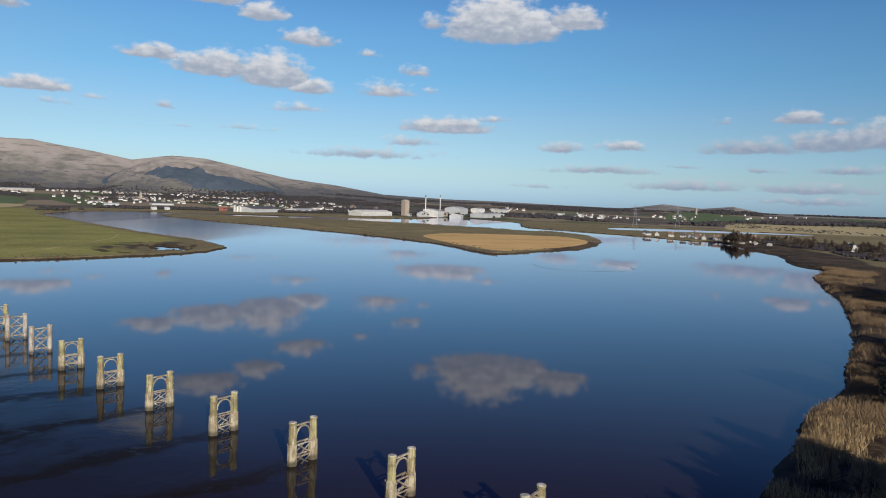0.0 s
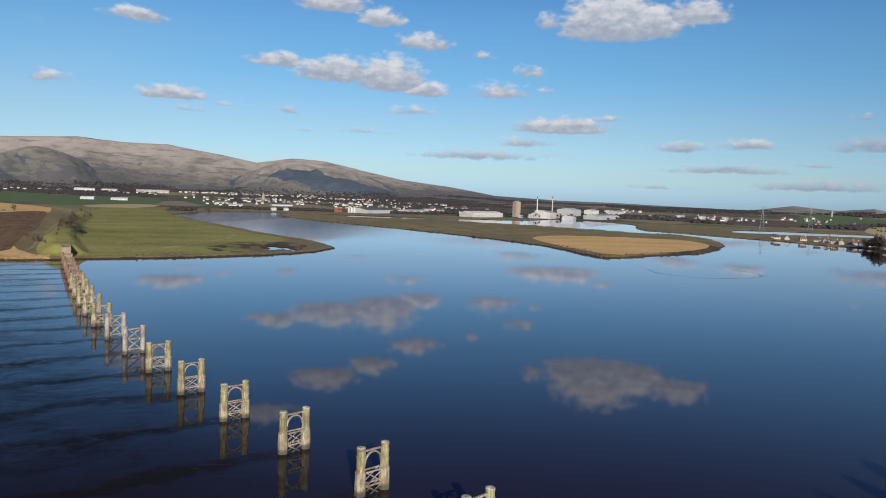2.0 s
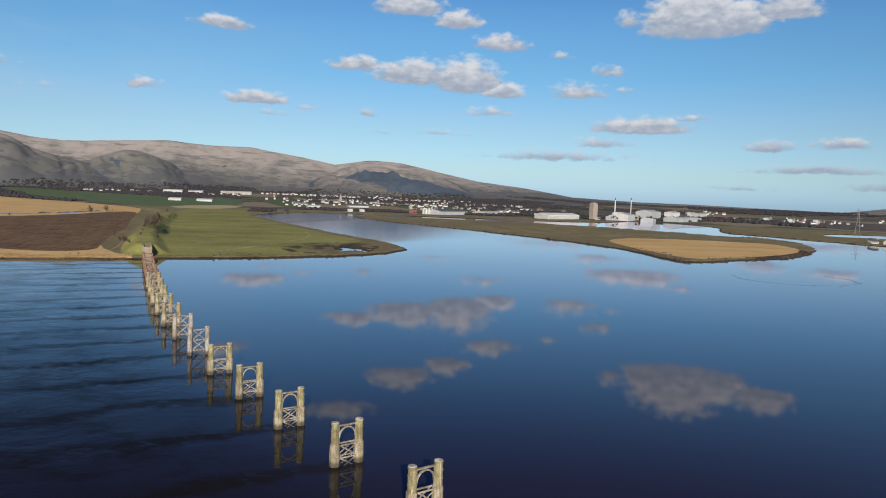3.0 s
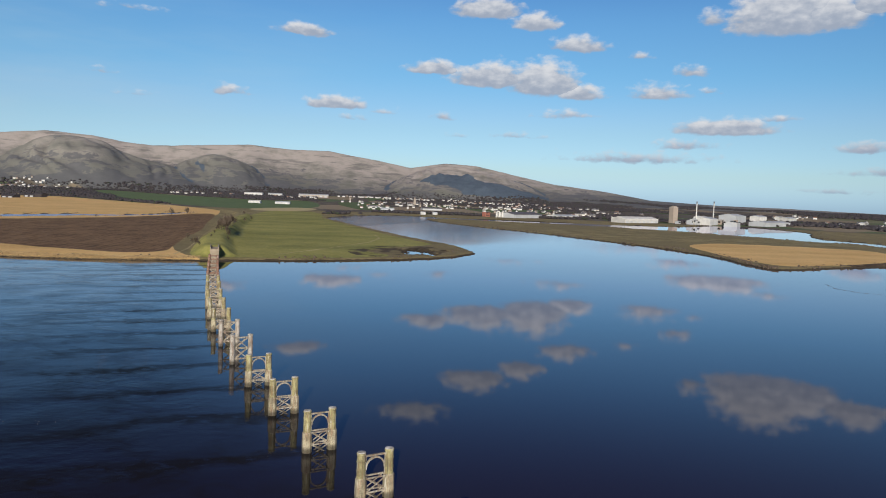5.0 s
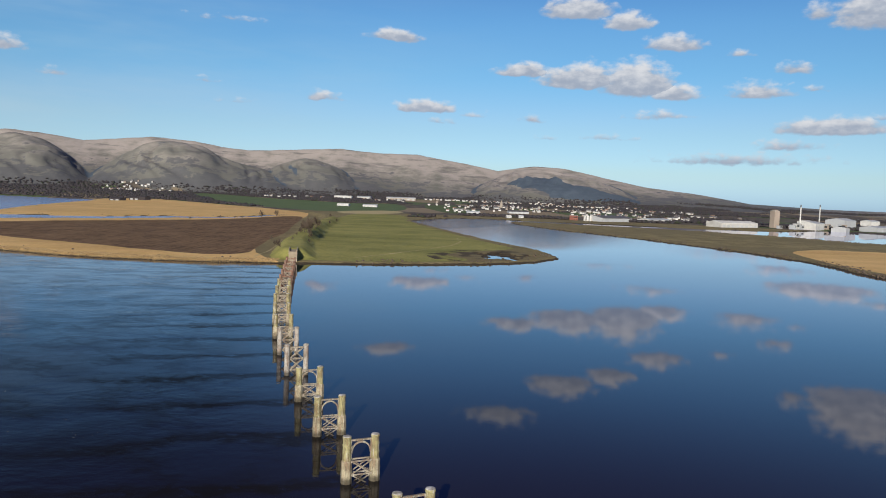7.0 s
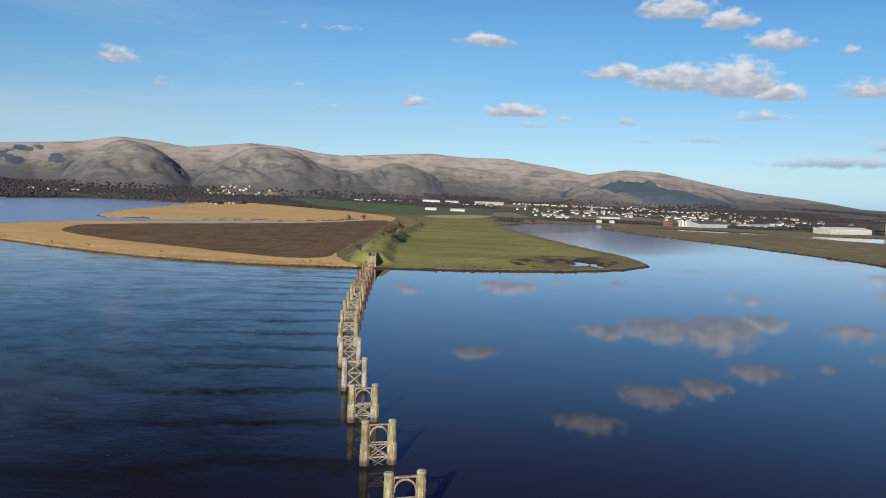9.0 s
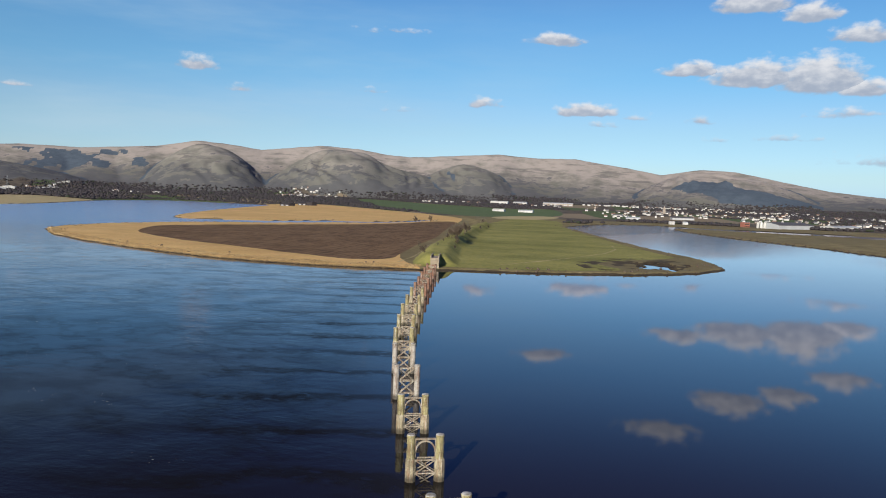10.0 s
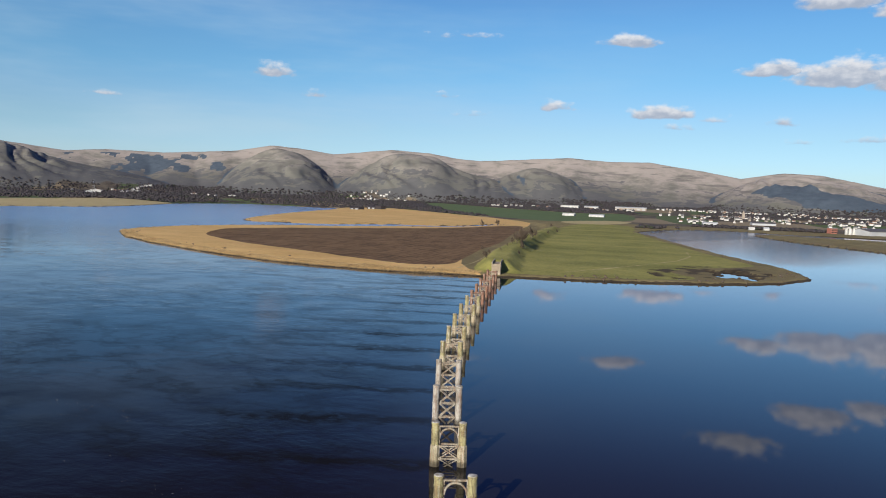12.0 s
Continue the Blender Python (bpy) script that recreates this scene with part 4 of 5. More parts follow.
def make_block(name, x, y, turn, length, width, height, tone, label, floors=0, category="building"):
    """A flat-roofed block with a parapet and rows of windows."""
    block = thing(name, pose(x, y, ground_z(x, y), 0, 0, turn), label, category)
    bm = bmesh.new()
    box(bm, -length / 2, length / 2, -width / 2, width / 2, -1.5, height)
    body = part("wall", bm, tone, block)
    bm = bmesh.new()
    box(bm, -length / 2 - 0.3, length / 2 + 0.3, -width / 2 - 0.3, width / 2 + 0.3, height, height + 0.7)
    part("parapet", bm, "grey_clad", block)
    for f in range(floors):
        for s in (-1, 1):
            bm = bmesh.new()
            z = (f + 0.45) * height / floors
            box(bm, -length / 2 + 1.0, length / 2 - 1.0, s * width / 2 - 0.05, s * width / 2 + 0.05, z, z + height / floors * 0.4)
            part("window_band", bm, "glass", body, "dark band of windows")
    return block


def make_chimney(x, y, height):
    ch = thing("factory_chimney", pose(x, y, ground_z(x, y)), "tall slender white factory chimney with a dark top", "chimney", "factory chimneys")
    bm = bmesh.new()
    lathe(bm, [(2.0, -1.0), (1.5, height * 0.5), (1.35, height - 5)], 14)
    part("shaft", bm, "white_wall", ch)
    bm = bmesh.new()
    lathe(bm, [(1.4, height - 5), (1.4, height - 0.5), (1.6, height - 0.4), (1.6, height)], 14)
    part("crown", bm, "slate", ch, "dark chimney top")


def make_works():
    tower = make_block("works_tower", -1705, 806, 25, 13, 17, 39, "concrete", "tall plain tan concrete tower block at the works", 0, "tower")
    bm = bmesh.new()
    box(bm, -4, 4, -5, 5, 39.7, 42)
    part("plant_room", bm, "concrete", tower)
    make_chimney(-1655, 840, 55)
    make_chimney(-1800, 962, 57)
    make_shed("warehouse", -1640, 680, 118, 118, 42, 8.5, "white_wall", "white_wall", "long low white warehouse with a pale curved roof by the shore", 4.5, 8)
    make_shed("warehouse", -1745, 430, 128, 108, 50, 8, "grey_clad", "slate", "long grey warehouse with a dark roof", 5, 6)
    make_shed("warehouse", -1815, 560, 127, 85, 40, 6, "white_wall", "grey_clad", "low white warehouse beside the works", 3, 5)
    make_shed("works_hall", -1668, 872, 135, 60, 40, 14, "white_wall", "grey_clad", "white factory hall below the chimneys", 4, 5)
    make_shed("works_hall", -1790, 1010, 130, 70, 45, 20, "grey_clad", "grey_clad", "tall grey-green factory hall beside the chimneys", 5, 0)
    make_shed("works_hall", -1640, 925, 140, 40, 30, 9, "grey_clad", "white_wall", "low grey factory hall on the waterfront", 3, 3)
    make_shed("works_hall", -1700, 1060, 125, 150, 40, 8, "grey_clad", "grey_clad", "long grey waterfront warehouse", 3, 9)
    make_shed("works_hall", -1745, 900, 130, 34, 26, 17, "white_wall", "white_wall", "white factory annex beside the tower", 2, 0)
    make_shed("works_hall", -1980, 1290, 125, 60, 30, 10, "white_wall", "grey_clad", "white industrial building behind the shore", 3, 4)
    make_shed("works_hall", -1900, 1150, 125, 50, 26, 16, "white_wall", "grey_clad", "pale industrial building above the works", 3, 0)
    for x, y, l in ((-1790, 1390, 46), (-1745, 1430, 40), (-1700, 1475, 30), (-2090, 1335, 40)):
        make_block("flats", x, y, 130, l, 12, 10, "white_wall", "white block of flats with bands of windows", 3)
    rnd = random.Random(31)
    for k in range(18):
        t = rnd.random()
        make_block("works_unit", -1640 - 120 * t + rnd.uniform(-25, 25), 800 + 190 * t + rnd.uniform(-25, 25), 130 + rnd.choice((0, 90)), rnd.uniform(10, 26), rnd.uniform(8, 14), rnd.uniform(4, 13),
                   rnd.choice(("white_wall", "grey_clad", "concrete", "grey_clad")), "small pale works building beside the chimneys", 1)
    make_block("red_works", -1745, 345, 120, 15, 12, 11, "red_wall", "red brick works building near the shore", 3)
    for k in range(4):
        silo = thing("silo", pose(-1715 - k * 3, 365 + k * 7.5, ground_z(-1715, 370)), "white cylindrical steel silo", "silo", "silos by the red works")
        bm = bmesh.new()
        lathe(bm, [(3.0, -1.0), (3.0, 12.0), (1.2, 13.5), (0.6, 14.2)], 14)
        part("tank", bm, "white_wall", silo)
    make_shed("boat_shed", -1740, 190, 100, 12, 8, 3.5, "white_wall", "white_wall", "white gabled waterfront building", 3, 2)
    make_shed("boat_shed", -1765, 222, 100, 11, 8, 3.5, "white_wall", "grey_clad", "white gabled waterfront building", 3, 2)
    make_shed("town_hall", -1990, 120, 95, 36, 18, 5, "grey_clad", "grey_clad", "wide pale industrial shed behind the shore", 3, 4)
    make_shed("town_hall", -2150, 260, 100, 60, 24, 5, "grey_clad", "slate", "wide dark-roofed shed at the town's edge", 3, 6)
    make_shed("farm_shed", -2253, -262, 80, 36, 18, 4.5, "white_wall", "white_wall", "white farm shed at the edge of the green field", 3, 3)
    make_shed("farm_shed", -2250, -180, 84, 44, 18, 4, "white_wall", "grey_clad", "long white farm shed at the edge of the green field", 3, 4)
    make_shed("estate_shed", -2960, -350, 85, 70, 24, 9, "white_wall", "white_wall", "long white industrial shed on the slope", 3, 4)
    make_shed("estate_shed", -3000, -270, 85, 55, 24, 8, "white_wall", "grey_clad", "long white industrial shed on the slope", 3, 4)
    make_shed("estate_shed", -3040, -120, 88, 120, 30, 8, "tan_wall", "grey_clad", "long pale industrial shed on the slope", 3, 6)
    make_shed("barn", -2052, -862, 60, 46, 20, 5, "wood", "wood", "grey farm barn with a dark roof", 3, 2)
    make_shed("barn", -2119, -835, 60, 40, 22, 6, "wood", "wood", "brown farm barn with a dark roof", 3, 2)
    make_shed("barn", -2100, -806, 60, 26, 18, 9, "wood", "wood", "tall dark farm barn", 3, 0)
    make_shed("estate_shed", -2140, -1895, 45, 60, 30, 10, "white_wall", "white_wall", "white industrial shed beyond the river bend", 3, 4)
    make_shed("estate_shed", -2060, -1850, 45, 40, 20, 8, "grey_clad", "white_wall", "pale industrial shed beyond the river bend", 3, 4)
    for k in range(9):
        h = make_house(16, 9, 5.5, 3.5, "white_wall", "slate", "white terraced house in a row beyond the river bend", False, "terraces beyond the bend") if k == 0 else copy_thing(h, Matrix())
        put(h, -2250 - k * 42, -1880 - k * 14 - (40 if k > 3 else 0), 60)


make_works()


TOWN_SPOTS = []


def make_far_houses(rows):
    """The small houses on the slopes behind the town: gabled walls and two roof slopes each."""
    verts, faces, tones = [], [], []
    for x, y, z, turn, length, pick in rows:
        c, s = math.cos(radians(turn)), math.sin(radians(turn))
        l, w, wall, ridge = length / 2, 3.4, 4.4, 6.8
        k = len(verts)
        for px, py, pz in ((-l, -w, -2), (l, -w, -2), (l, w, -2), (-l, w, -2), (-l, -w, wall), (l, -w, wall), (l, w, wall), (-l, w, wall), (-l, 0, ridge), (l, 0, ridge)):
            verts.append((x + px * c - py * s, y + px * s + py * c, z + pz))
        for f, roof in (((0, 1, 5, 4), 0), ((1, 2, 6, 9, 5), 0), ((2, 3, 7, 6), 0), ((3, 0, 4, 8, 7), 0), ((4, 5, 9, 8), 1), ((6, 7, 8, 9), 1)):
            faces.append([k + i for i in f])
            tones.append((2 if pick < 0.7 else 3) if roof else (0 if pick < 0.75 else 1))
    me = from_arrays("far_houses", verts, faces, M["white_wall"])
    for tone in ("tan_wall", "slate", "brown_roof"):
        me.materials.append(M[tone])
    me.polygons.foreach_set("material_index", tones)
    tagged(new("far_houses", me), "small white and tan houses on the slopes behind the town", "houses", kind="stuff")


def make_town():
    rnd = random.Random(4)
    kinds = [make_house(9, 7, 4.6, 3.0, "white_wall", "slate", "white rendered house with a slate roof", False),
             make_house(13, 8, 5.2, 3.3, "white_wall", "brown_roof", "white rendered house with a brown roof", False),
             make_house(11, 8, 4.6, 3.0, "tan_wall", "slate", "tan stone house with a slate roof", False),
             make_house(17, 8, 5.4, 3.4, "white_wall", "slate", "long white terrace with a slate roof", False)]
    fresh = list(kinds)
    # degrees round from west, distance, spreads of both, and how many
    far = []
    for west, r, dw, dr, count in ((-6, 2480, 5.0, 170, 62), (-13, 2330, 4.0, 200, 46), (-20, 2200, 3.5, 220, 26), (-3, 2200, 2.5, 150, 14), (3, 2900, 3.0, 120, 14), (22.5, 3060, 2.2, 70, 30), (34, 2950, 4, 80, 8),
                                   (10, 2950, 4.0, 90, 14), (-6, 3060, 4.5, 70, 54), (-2, 3160, 2.6, 60, 24), (-13, 2900, 3.5, 90, 40), (-17, 2600, 4.0, 120, 30), (40.5, 3010, 3.0, 70, 14), (21.5, 3170, 2.4, 60, 26), (-40, 2260, 4.0, 190, 34), (-47, 2450, 4.0, 300, 16), (-33, 2600, 4.0, 200, 14), (-53, 2900, 5, 300, 10)):
        for _ in range(count):
            a = radians(180 + west + rnd.gauss(0, dw * 0.5))
            d = r + rnd.gauss(0, dr * 0.5)
            x, y = CENTRE[0] + d * math.cos(a), CENTRE[1] + d * math.sin(a)
            if ground_z(x, y) > 62:
                continue
            if r > 2800:
                far.append((x, y, ground_z(x, y), rnd.choice((90, 80, 100, 0)) + rnd.uniform(-12, 12), rnd.uniform(5, 12), rnd.random()))
                TOWN_SPOTS.append((x, y))
                continue
            if fresh:
                h = fresh.pop()
            else:
                h = copy_thing(rnd.choice(kinds), Matrix())
            TOWN_SPOTS.append((x, y))
            put(h, x, y, rnd.choice((90, 90, 80, 100, 0, 10)) + rnd.uniform(-12, 12))
            h.matrix_basis = h.matrix_basis @ Matrix.Scale(rnd.uniform(0.6, 0.95), 4)
    make_far_houses(far)
    church = thing("church_tower", pose(-2560, 250, ground_z(-2560, 250)), "pale stone church tower above the town roofs", "tower")
    bm = bmesh.new()
    lathe(bm, [(6, -1), (5.6, 17), (6.2, 17.3), (6.2, 18), (4.6, 18.3), (0.4, 26)], 4, 0, 0, math.pi / 4)
    part("spire", bm, "tan_wall", church)


make_town()


def make_village():
    white = make_house(8.5, 6.4, 3.4, 2.7, "white_wall", "slate", "white riverside cottage with a slate roof", True, "riverside cottages")
    red = make_house(9, 6.4, 3.4, 2.7, "white_wall", "brown_roof", "white riverside cottage with a brown roof", True, "riverside cottages")
    put(white, -851, 832, 40), put(red, -838, 838, 130)
    for k, (x, y, a) in enumerate(((-870, 840, 20), (-812, 836, 60), (-790, 840, 35), (-772, 838, 110), (-757, 836, 50), (-742, 832, 130), (-733, 838, 45), (-722, 834, 50), (-713, 838, 30), (-704, 842, 48))):
        put(copy_thing((white, red)[k % 3 == 1], Matrix()), x - 3, y + 8, a)
    put(make_house(13, 9, 5.5, 4, "white_wall", "brown_roof", "white gabled house among bare trees by the river", True, "riverside cottages"), -679, 862, 60)
    put(make_house(15, 8, 5.5, 4, "white_wall", "slate", "white two-storey farmhouse with a slate roof", True, "riverside cottages"), -508, 822, 150)
    for k in range(7):
        van = thing("caravan", pose(-600 - k * 7, 796 + (k % 3) * 9, ground_z(-600, 796), 0, 0, 20 + k * 31), "white parked caravan by the bank", "caravan", "caravans by the river")
        bm = bmesh.new()
        box(bm, -3.2, 3.2, -1.2, 1.2, 0.5, 2.7)
        bmesh.ops.bevel(bm, geom=bm.edges[:], offset=0.25, segments=2, affect="EDGES")
        body = part("body", bm, "white_wall", van)
        for s in (-1, 1):
            bm = bmesh.new()
            box(bm, -2.0, 2.0, s * 1.2 - 0.02, s * 1.2 + 0.02, 1.5, 2.2)
            part("window", bm, "glass", body)
        bm = bmesh.new()
        box(bm, -0.4, 0.4, -1.1, 1.1, -0.1, 0.5)
        part("axle", bm, "slate", van)


make_village()


def make_pylon(x, y, turn):
    """A lattice mast for power lines, three pairs of arms."""
    py = thing("pylon", pose(x, y, max(0, ground_z(x, y)), 0, 0, turn), "grey steel lattice pylon on the far bank", "pylon", "pylons")
    H = 50

    def half(z):
        return 4.2 * (1 - z / H) ** 1.3 + 0.5
    for sx in (-1, 1):
        for sy in (-1, 1):
            bm = bmesh.new()
            for k in range(8):
                z0, z1 = -1 + k * H / 8, (k + 1) * H / 8
                beam(bm, (sx * half(max(z0, 0)), sy * half(max(z0, 0)), z0), (sx * half(z1), sy * half(z1), z1), 0.28, 0.28)
            part("leg", bm, "steel", py)
    bm = bmesh.new()
    for k in range(8):
        z0, z1 = k * H / 8, (k + 1) * H / 8
        for s in (-1, 1):
            beam(bm, (-half(z0), s * half(z0), z0), (half(z1), s * half(z1), z1), 0.14, 0.14)
            beam(bm, (s * half(z0), half(z0), z0), (s * half(z1), -half(z1), z1), 0.14, 0.14)
    part("lattice", bm, "steel", py)
    for z, reach in ((30, 8), (38, 9.5), (46, 7)):
        bm = bmesh.new()
        for s in (-1, 1):
            beam(bm, (0, 0, z + 1.2), (s * reach, 0, z), 0.3, 0.3)
            beam(bm, (0, 0, z - 0.4), (s * reach, 0, z), 0.3, 0.3)
        part("arm", bm, "steel", py)


make_pylon(-1216, 1150, 40)
make_pylon(-1195, 1262, 40)
make_pylon(-1985, -1760, 40)


def make_monument():
    mo = thing("monument", pose(-2007, 2226, ground_z(-2007, 2226)), "pale stone tower on a green hill far off", "tower")
    bm = bmesh.new()
    lathe(bm, [(4.5, -1), (4.0, 20), (4.6, 20.4), (4.6, 23), (3.5, 23.2)], 8)
    part("tower", bm, "tan_wall", mo)


make_monument()


# ---- trees and scrub ----
def lump_template():
    bm = bmesh.new()
    bmesh.ops.create_icosphere(bm, subdivisions=1, radius=1.0)
    verts = np.array([v.co[:] for v in bm.verts])
    faces = np.array([[v.index for v in f.verts] for f in bm.faces])
    bm.free()
    return verts, faces


def stuff_mesh(name, places, material, label, category, seed=0, jag=0.35):
    """Many small uneven lumps, one for each (x, y, z, radius, height), as one object."""
    verts, faces = lump_template()
    rng = np.random.default_rng(seed)
    p = np.array(places, float)
    n, k = len(p), len(verts)
    scale = np.stack([p[:, 3], p[:, 3], p[:, 4]], 1)[:, None, :]
    v = verts[None] * (1 + jag * (rng.random((n, k, 1)) - 0.5) * 2) * scale
    a = rng.random(n) * 6.283
    c, s = np.cos(a)[:, None], np.sin(a)[:, None]
    v = np.stack([v[..., 0] * c - v[..., 1] * s, v[..., 0] * s + v[..., 1] * c, v[..., 2]], -1) + p[:, None, :3]
    f = faces[None] + (np.arange(n) * k)[:, None, None]
    me = bpy.data.meshes.new(name)
    me.vertices.add(n * k)
    me.vertices.foreach_set("co", v.astype(np.float32).ravel())
    me.loops.add(f.size)
    me.loops.foreach_set("vertex_index", f.ravel().astype(np.int32))
    me.polygons.add(f.size // 3)
    me.polygons.foreach_set("loop_start", np.arange(0, f.size, 3, dtype=np.int32))
    me.update(calc_edges=True)
    me.materials.append(M[material])
    return tagged(new(name, me), label, category, kind="stuff")


def make_woods():
    rng = np.random.default_rng(8)
    west = rng.uniform(-75, 58, 140000)
    r = np.sqrt(rng.uniform(1100.0 ** 2, 3600.0 ** 2, 140000))
    a = np.radians(180 + west)
    x, y = CENTRE[0] + r * np.cos(a), CENTRE[1] + r * np.sin(a)
    z, inland, *_ = land(x, y)
    thick = fbm(x / 260, y / 260, 3, 55)
    keep = inland > 25
    for loop in ("plough", "reed", "pasture", "crop", "upper_reed", "flats", "far_green"):
        keep &= (within(ZONES[loop], x, y) < -8) | ((loop == "flats") & (rng.random(140000) < 0.25))
    keep &= within(ISLAND_LOOP, x, y) < 0
    belt = step(1500, 2350, r) * np.where(west > 2, 1.15, np.where(west > -26, 0.9, 0.8))
    belt = np.where((west < -27) & (west >= -38), belt * 0.8, belt)
    belt = np.where(west < -38, 0.50 * step(1300, 2200, r), belt)
    keep &= thick > 0.78 - 0.42 * belt
    keep &= z < 40 + 22 * rng.random(140000)
    for hx, hy in TOWN_SPOTS:
        keep &= (x - hx - 12) ** 2 + (y - hy) ** 2 > 11 ** 2
    x, y, z = x[keep], y[keep], z[keep]
    n = len(x)
    h = rng.uniform(3.5, 8.0, n) * np.where(thick[keep] > 0.55, 1.0, 0.7)
    h = np.where(within(ZONES["flats"], x, y) > -8, h * 0.4, h)
    green = rng.random(n) < 0.07
    rows = np.stack([x, y, z + h * 0.36, h * rng.uniform(0.6, 1.0, n), h * 0.5], 1)
    stuff_mesh("bare_wood", rows[~green], "wood", "bare brown winter woodland on the far shore", "woodland", 1, 0.3)
    stuff_mesh("evergreen_wood", rows[green], "needles", "dark evergreen trees among the bare woods", "woodland", 2, 0.3)


make_woods()


def make_thicket():
    """Dark scrub behind the mud of the south bank."""
    rng = np.random.default_rng(21)
    loop = smooth_loop(THICKET)
    x, y = rng.uniform(-760, -380, 26000), rng.uniform(690, 1010, 26000)
    z, inland, *_ = land(x, y)
    keep = (within(loop, x, y) > 0) & (inland > 6) & (np.hypot(x + 508, y - 822) > 16) & (np.hypot(x + 679, y - 862) > 14) & (fbm(x / 40, y / 40, 3, 14) > 0.42)
    n = int(keep.sum())
    h = rng.uniform(0.9, 2.6, n)
    stuff_mesh("thicket", np.stack([x[keep], y[keep], z[keep] + h * 0.35, h * rng.uniform(0.4, 0.75, n), h * 0.6], 1), "wood", "dark bare thicket behind the muddy bank", "scrub", 9, 0.5)


make_thicket()


def make_weed_line():
    """A thin drifting line of weed on the water."""
    pts = [Vector(p) for p in ((-446, 310, 0.02), (-425, 300, 0.02), (-405, 301, 0.02), (-388, 318, 0.02), (-385, 345, 0.02), (-398, 372, 0.02), (-420, 384, 0.02), (-440, 380, 0.02))]
    bm = bmesh.new()
    rnd = random.Random(2)
    for a, b in zip(pts, pts[1:]):
        for k in range(10):
            p, q = a.lerp(b, k / 10), a.lerp(b, (k + rnd.uniform(0.5, 1.0)) / 10)
            side = Vector((rnd.uniform(-1, 1), rnd.uniform(-1, 1), 0))
            beam(bm, p + side, q + side, rnd.uniform(0.25, 0.7), 0.05)
    me = bpy.data.meshes.new("drift_weed")
    bm.to_mesh(me)
    bm.free()
    me.materials.append(M["bark"])
    tagged(new("drift_weed", me), "thin brown line of drifting weed on the water", "weed", kind="stuff")


make_weed_line()


def make_flecks():
    """Thin pale flecks in drifting lines."""
    rnd = random.Random(7)
    bm = bmesh.new()
    for x, y, n, long in ((-287, -183, 14, 16), (-274, -158, 26, 18), (-202, -99, 22, 10), (-231, -137, 9, 12), (-197, -92, 16, 7), (-232, -94, 3, 8), (-244, -158, 9, 14), (-173, -63, 9, 9), (-171, -54, 5, 6), (-179, -72, 7, 8)):
        for _ in range(n):
            t = rnd.uniform(-1, 1)
            p = Vector((x + t * long * 0.25 + rnd.gauss(0, 1.2), y - t * long + rnd.gauss(0, 1.0), 0.008))
            w = rnd.uniform(0.03, 0.09) if rnd.random() < 0.9 else 0.15
            ring = [bm.verts.new(p + Vector((math.cos(a) * w * rnd.uniform(0.6, 1.3), math.sin(a) * w * rnd.uniform(0.8, 2.4), rnd.uniform(0.0, 0.02)))) for a in (0.0, 1.05, 2.1, 3.14, 4.2, 5.24)]
            bm.faces.new(ring)
    me = bpy.data.meshes.new("foam")
    bm.to_mesh(me)
    bm.free()
    me.materials.append(M["lime"])
    tagged(new("foam", me), "thin pale flecks drifting on the water", "foam", kind="stuff")


make_flecks()


def branch(verts, faces, a, b, ra, rb, n=4):
    """A tapered limb."""
    d = (b - a).normalized()
    s = d.orthogonal().normalized()
    t = d.cross(s)
    k = len(verts)
    for p, r in ((a, ra), (b, rb)):
        for i in range(n):
            c = 2 * math.pi * i / n
            verts.append(p + (s * math.cos(c) + t * math.sin(c)) * r)
    for i in range(n):
        faces.append((k + i, k + (i + 1) % n, k + n + (i + 1) % n, k + n + i))


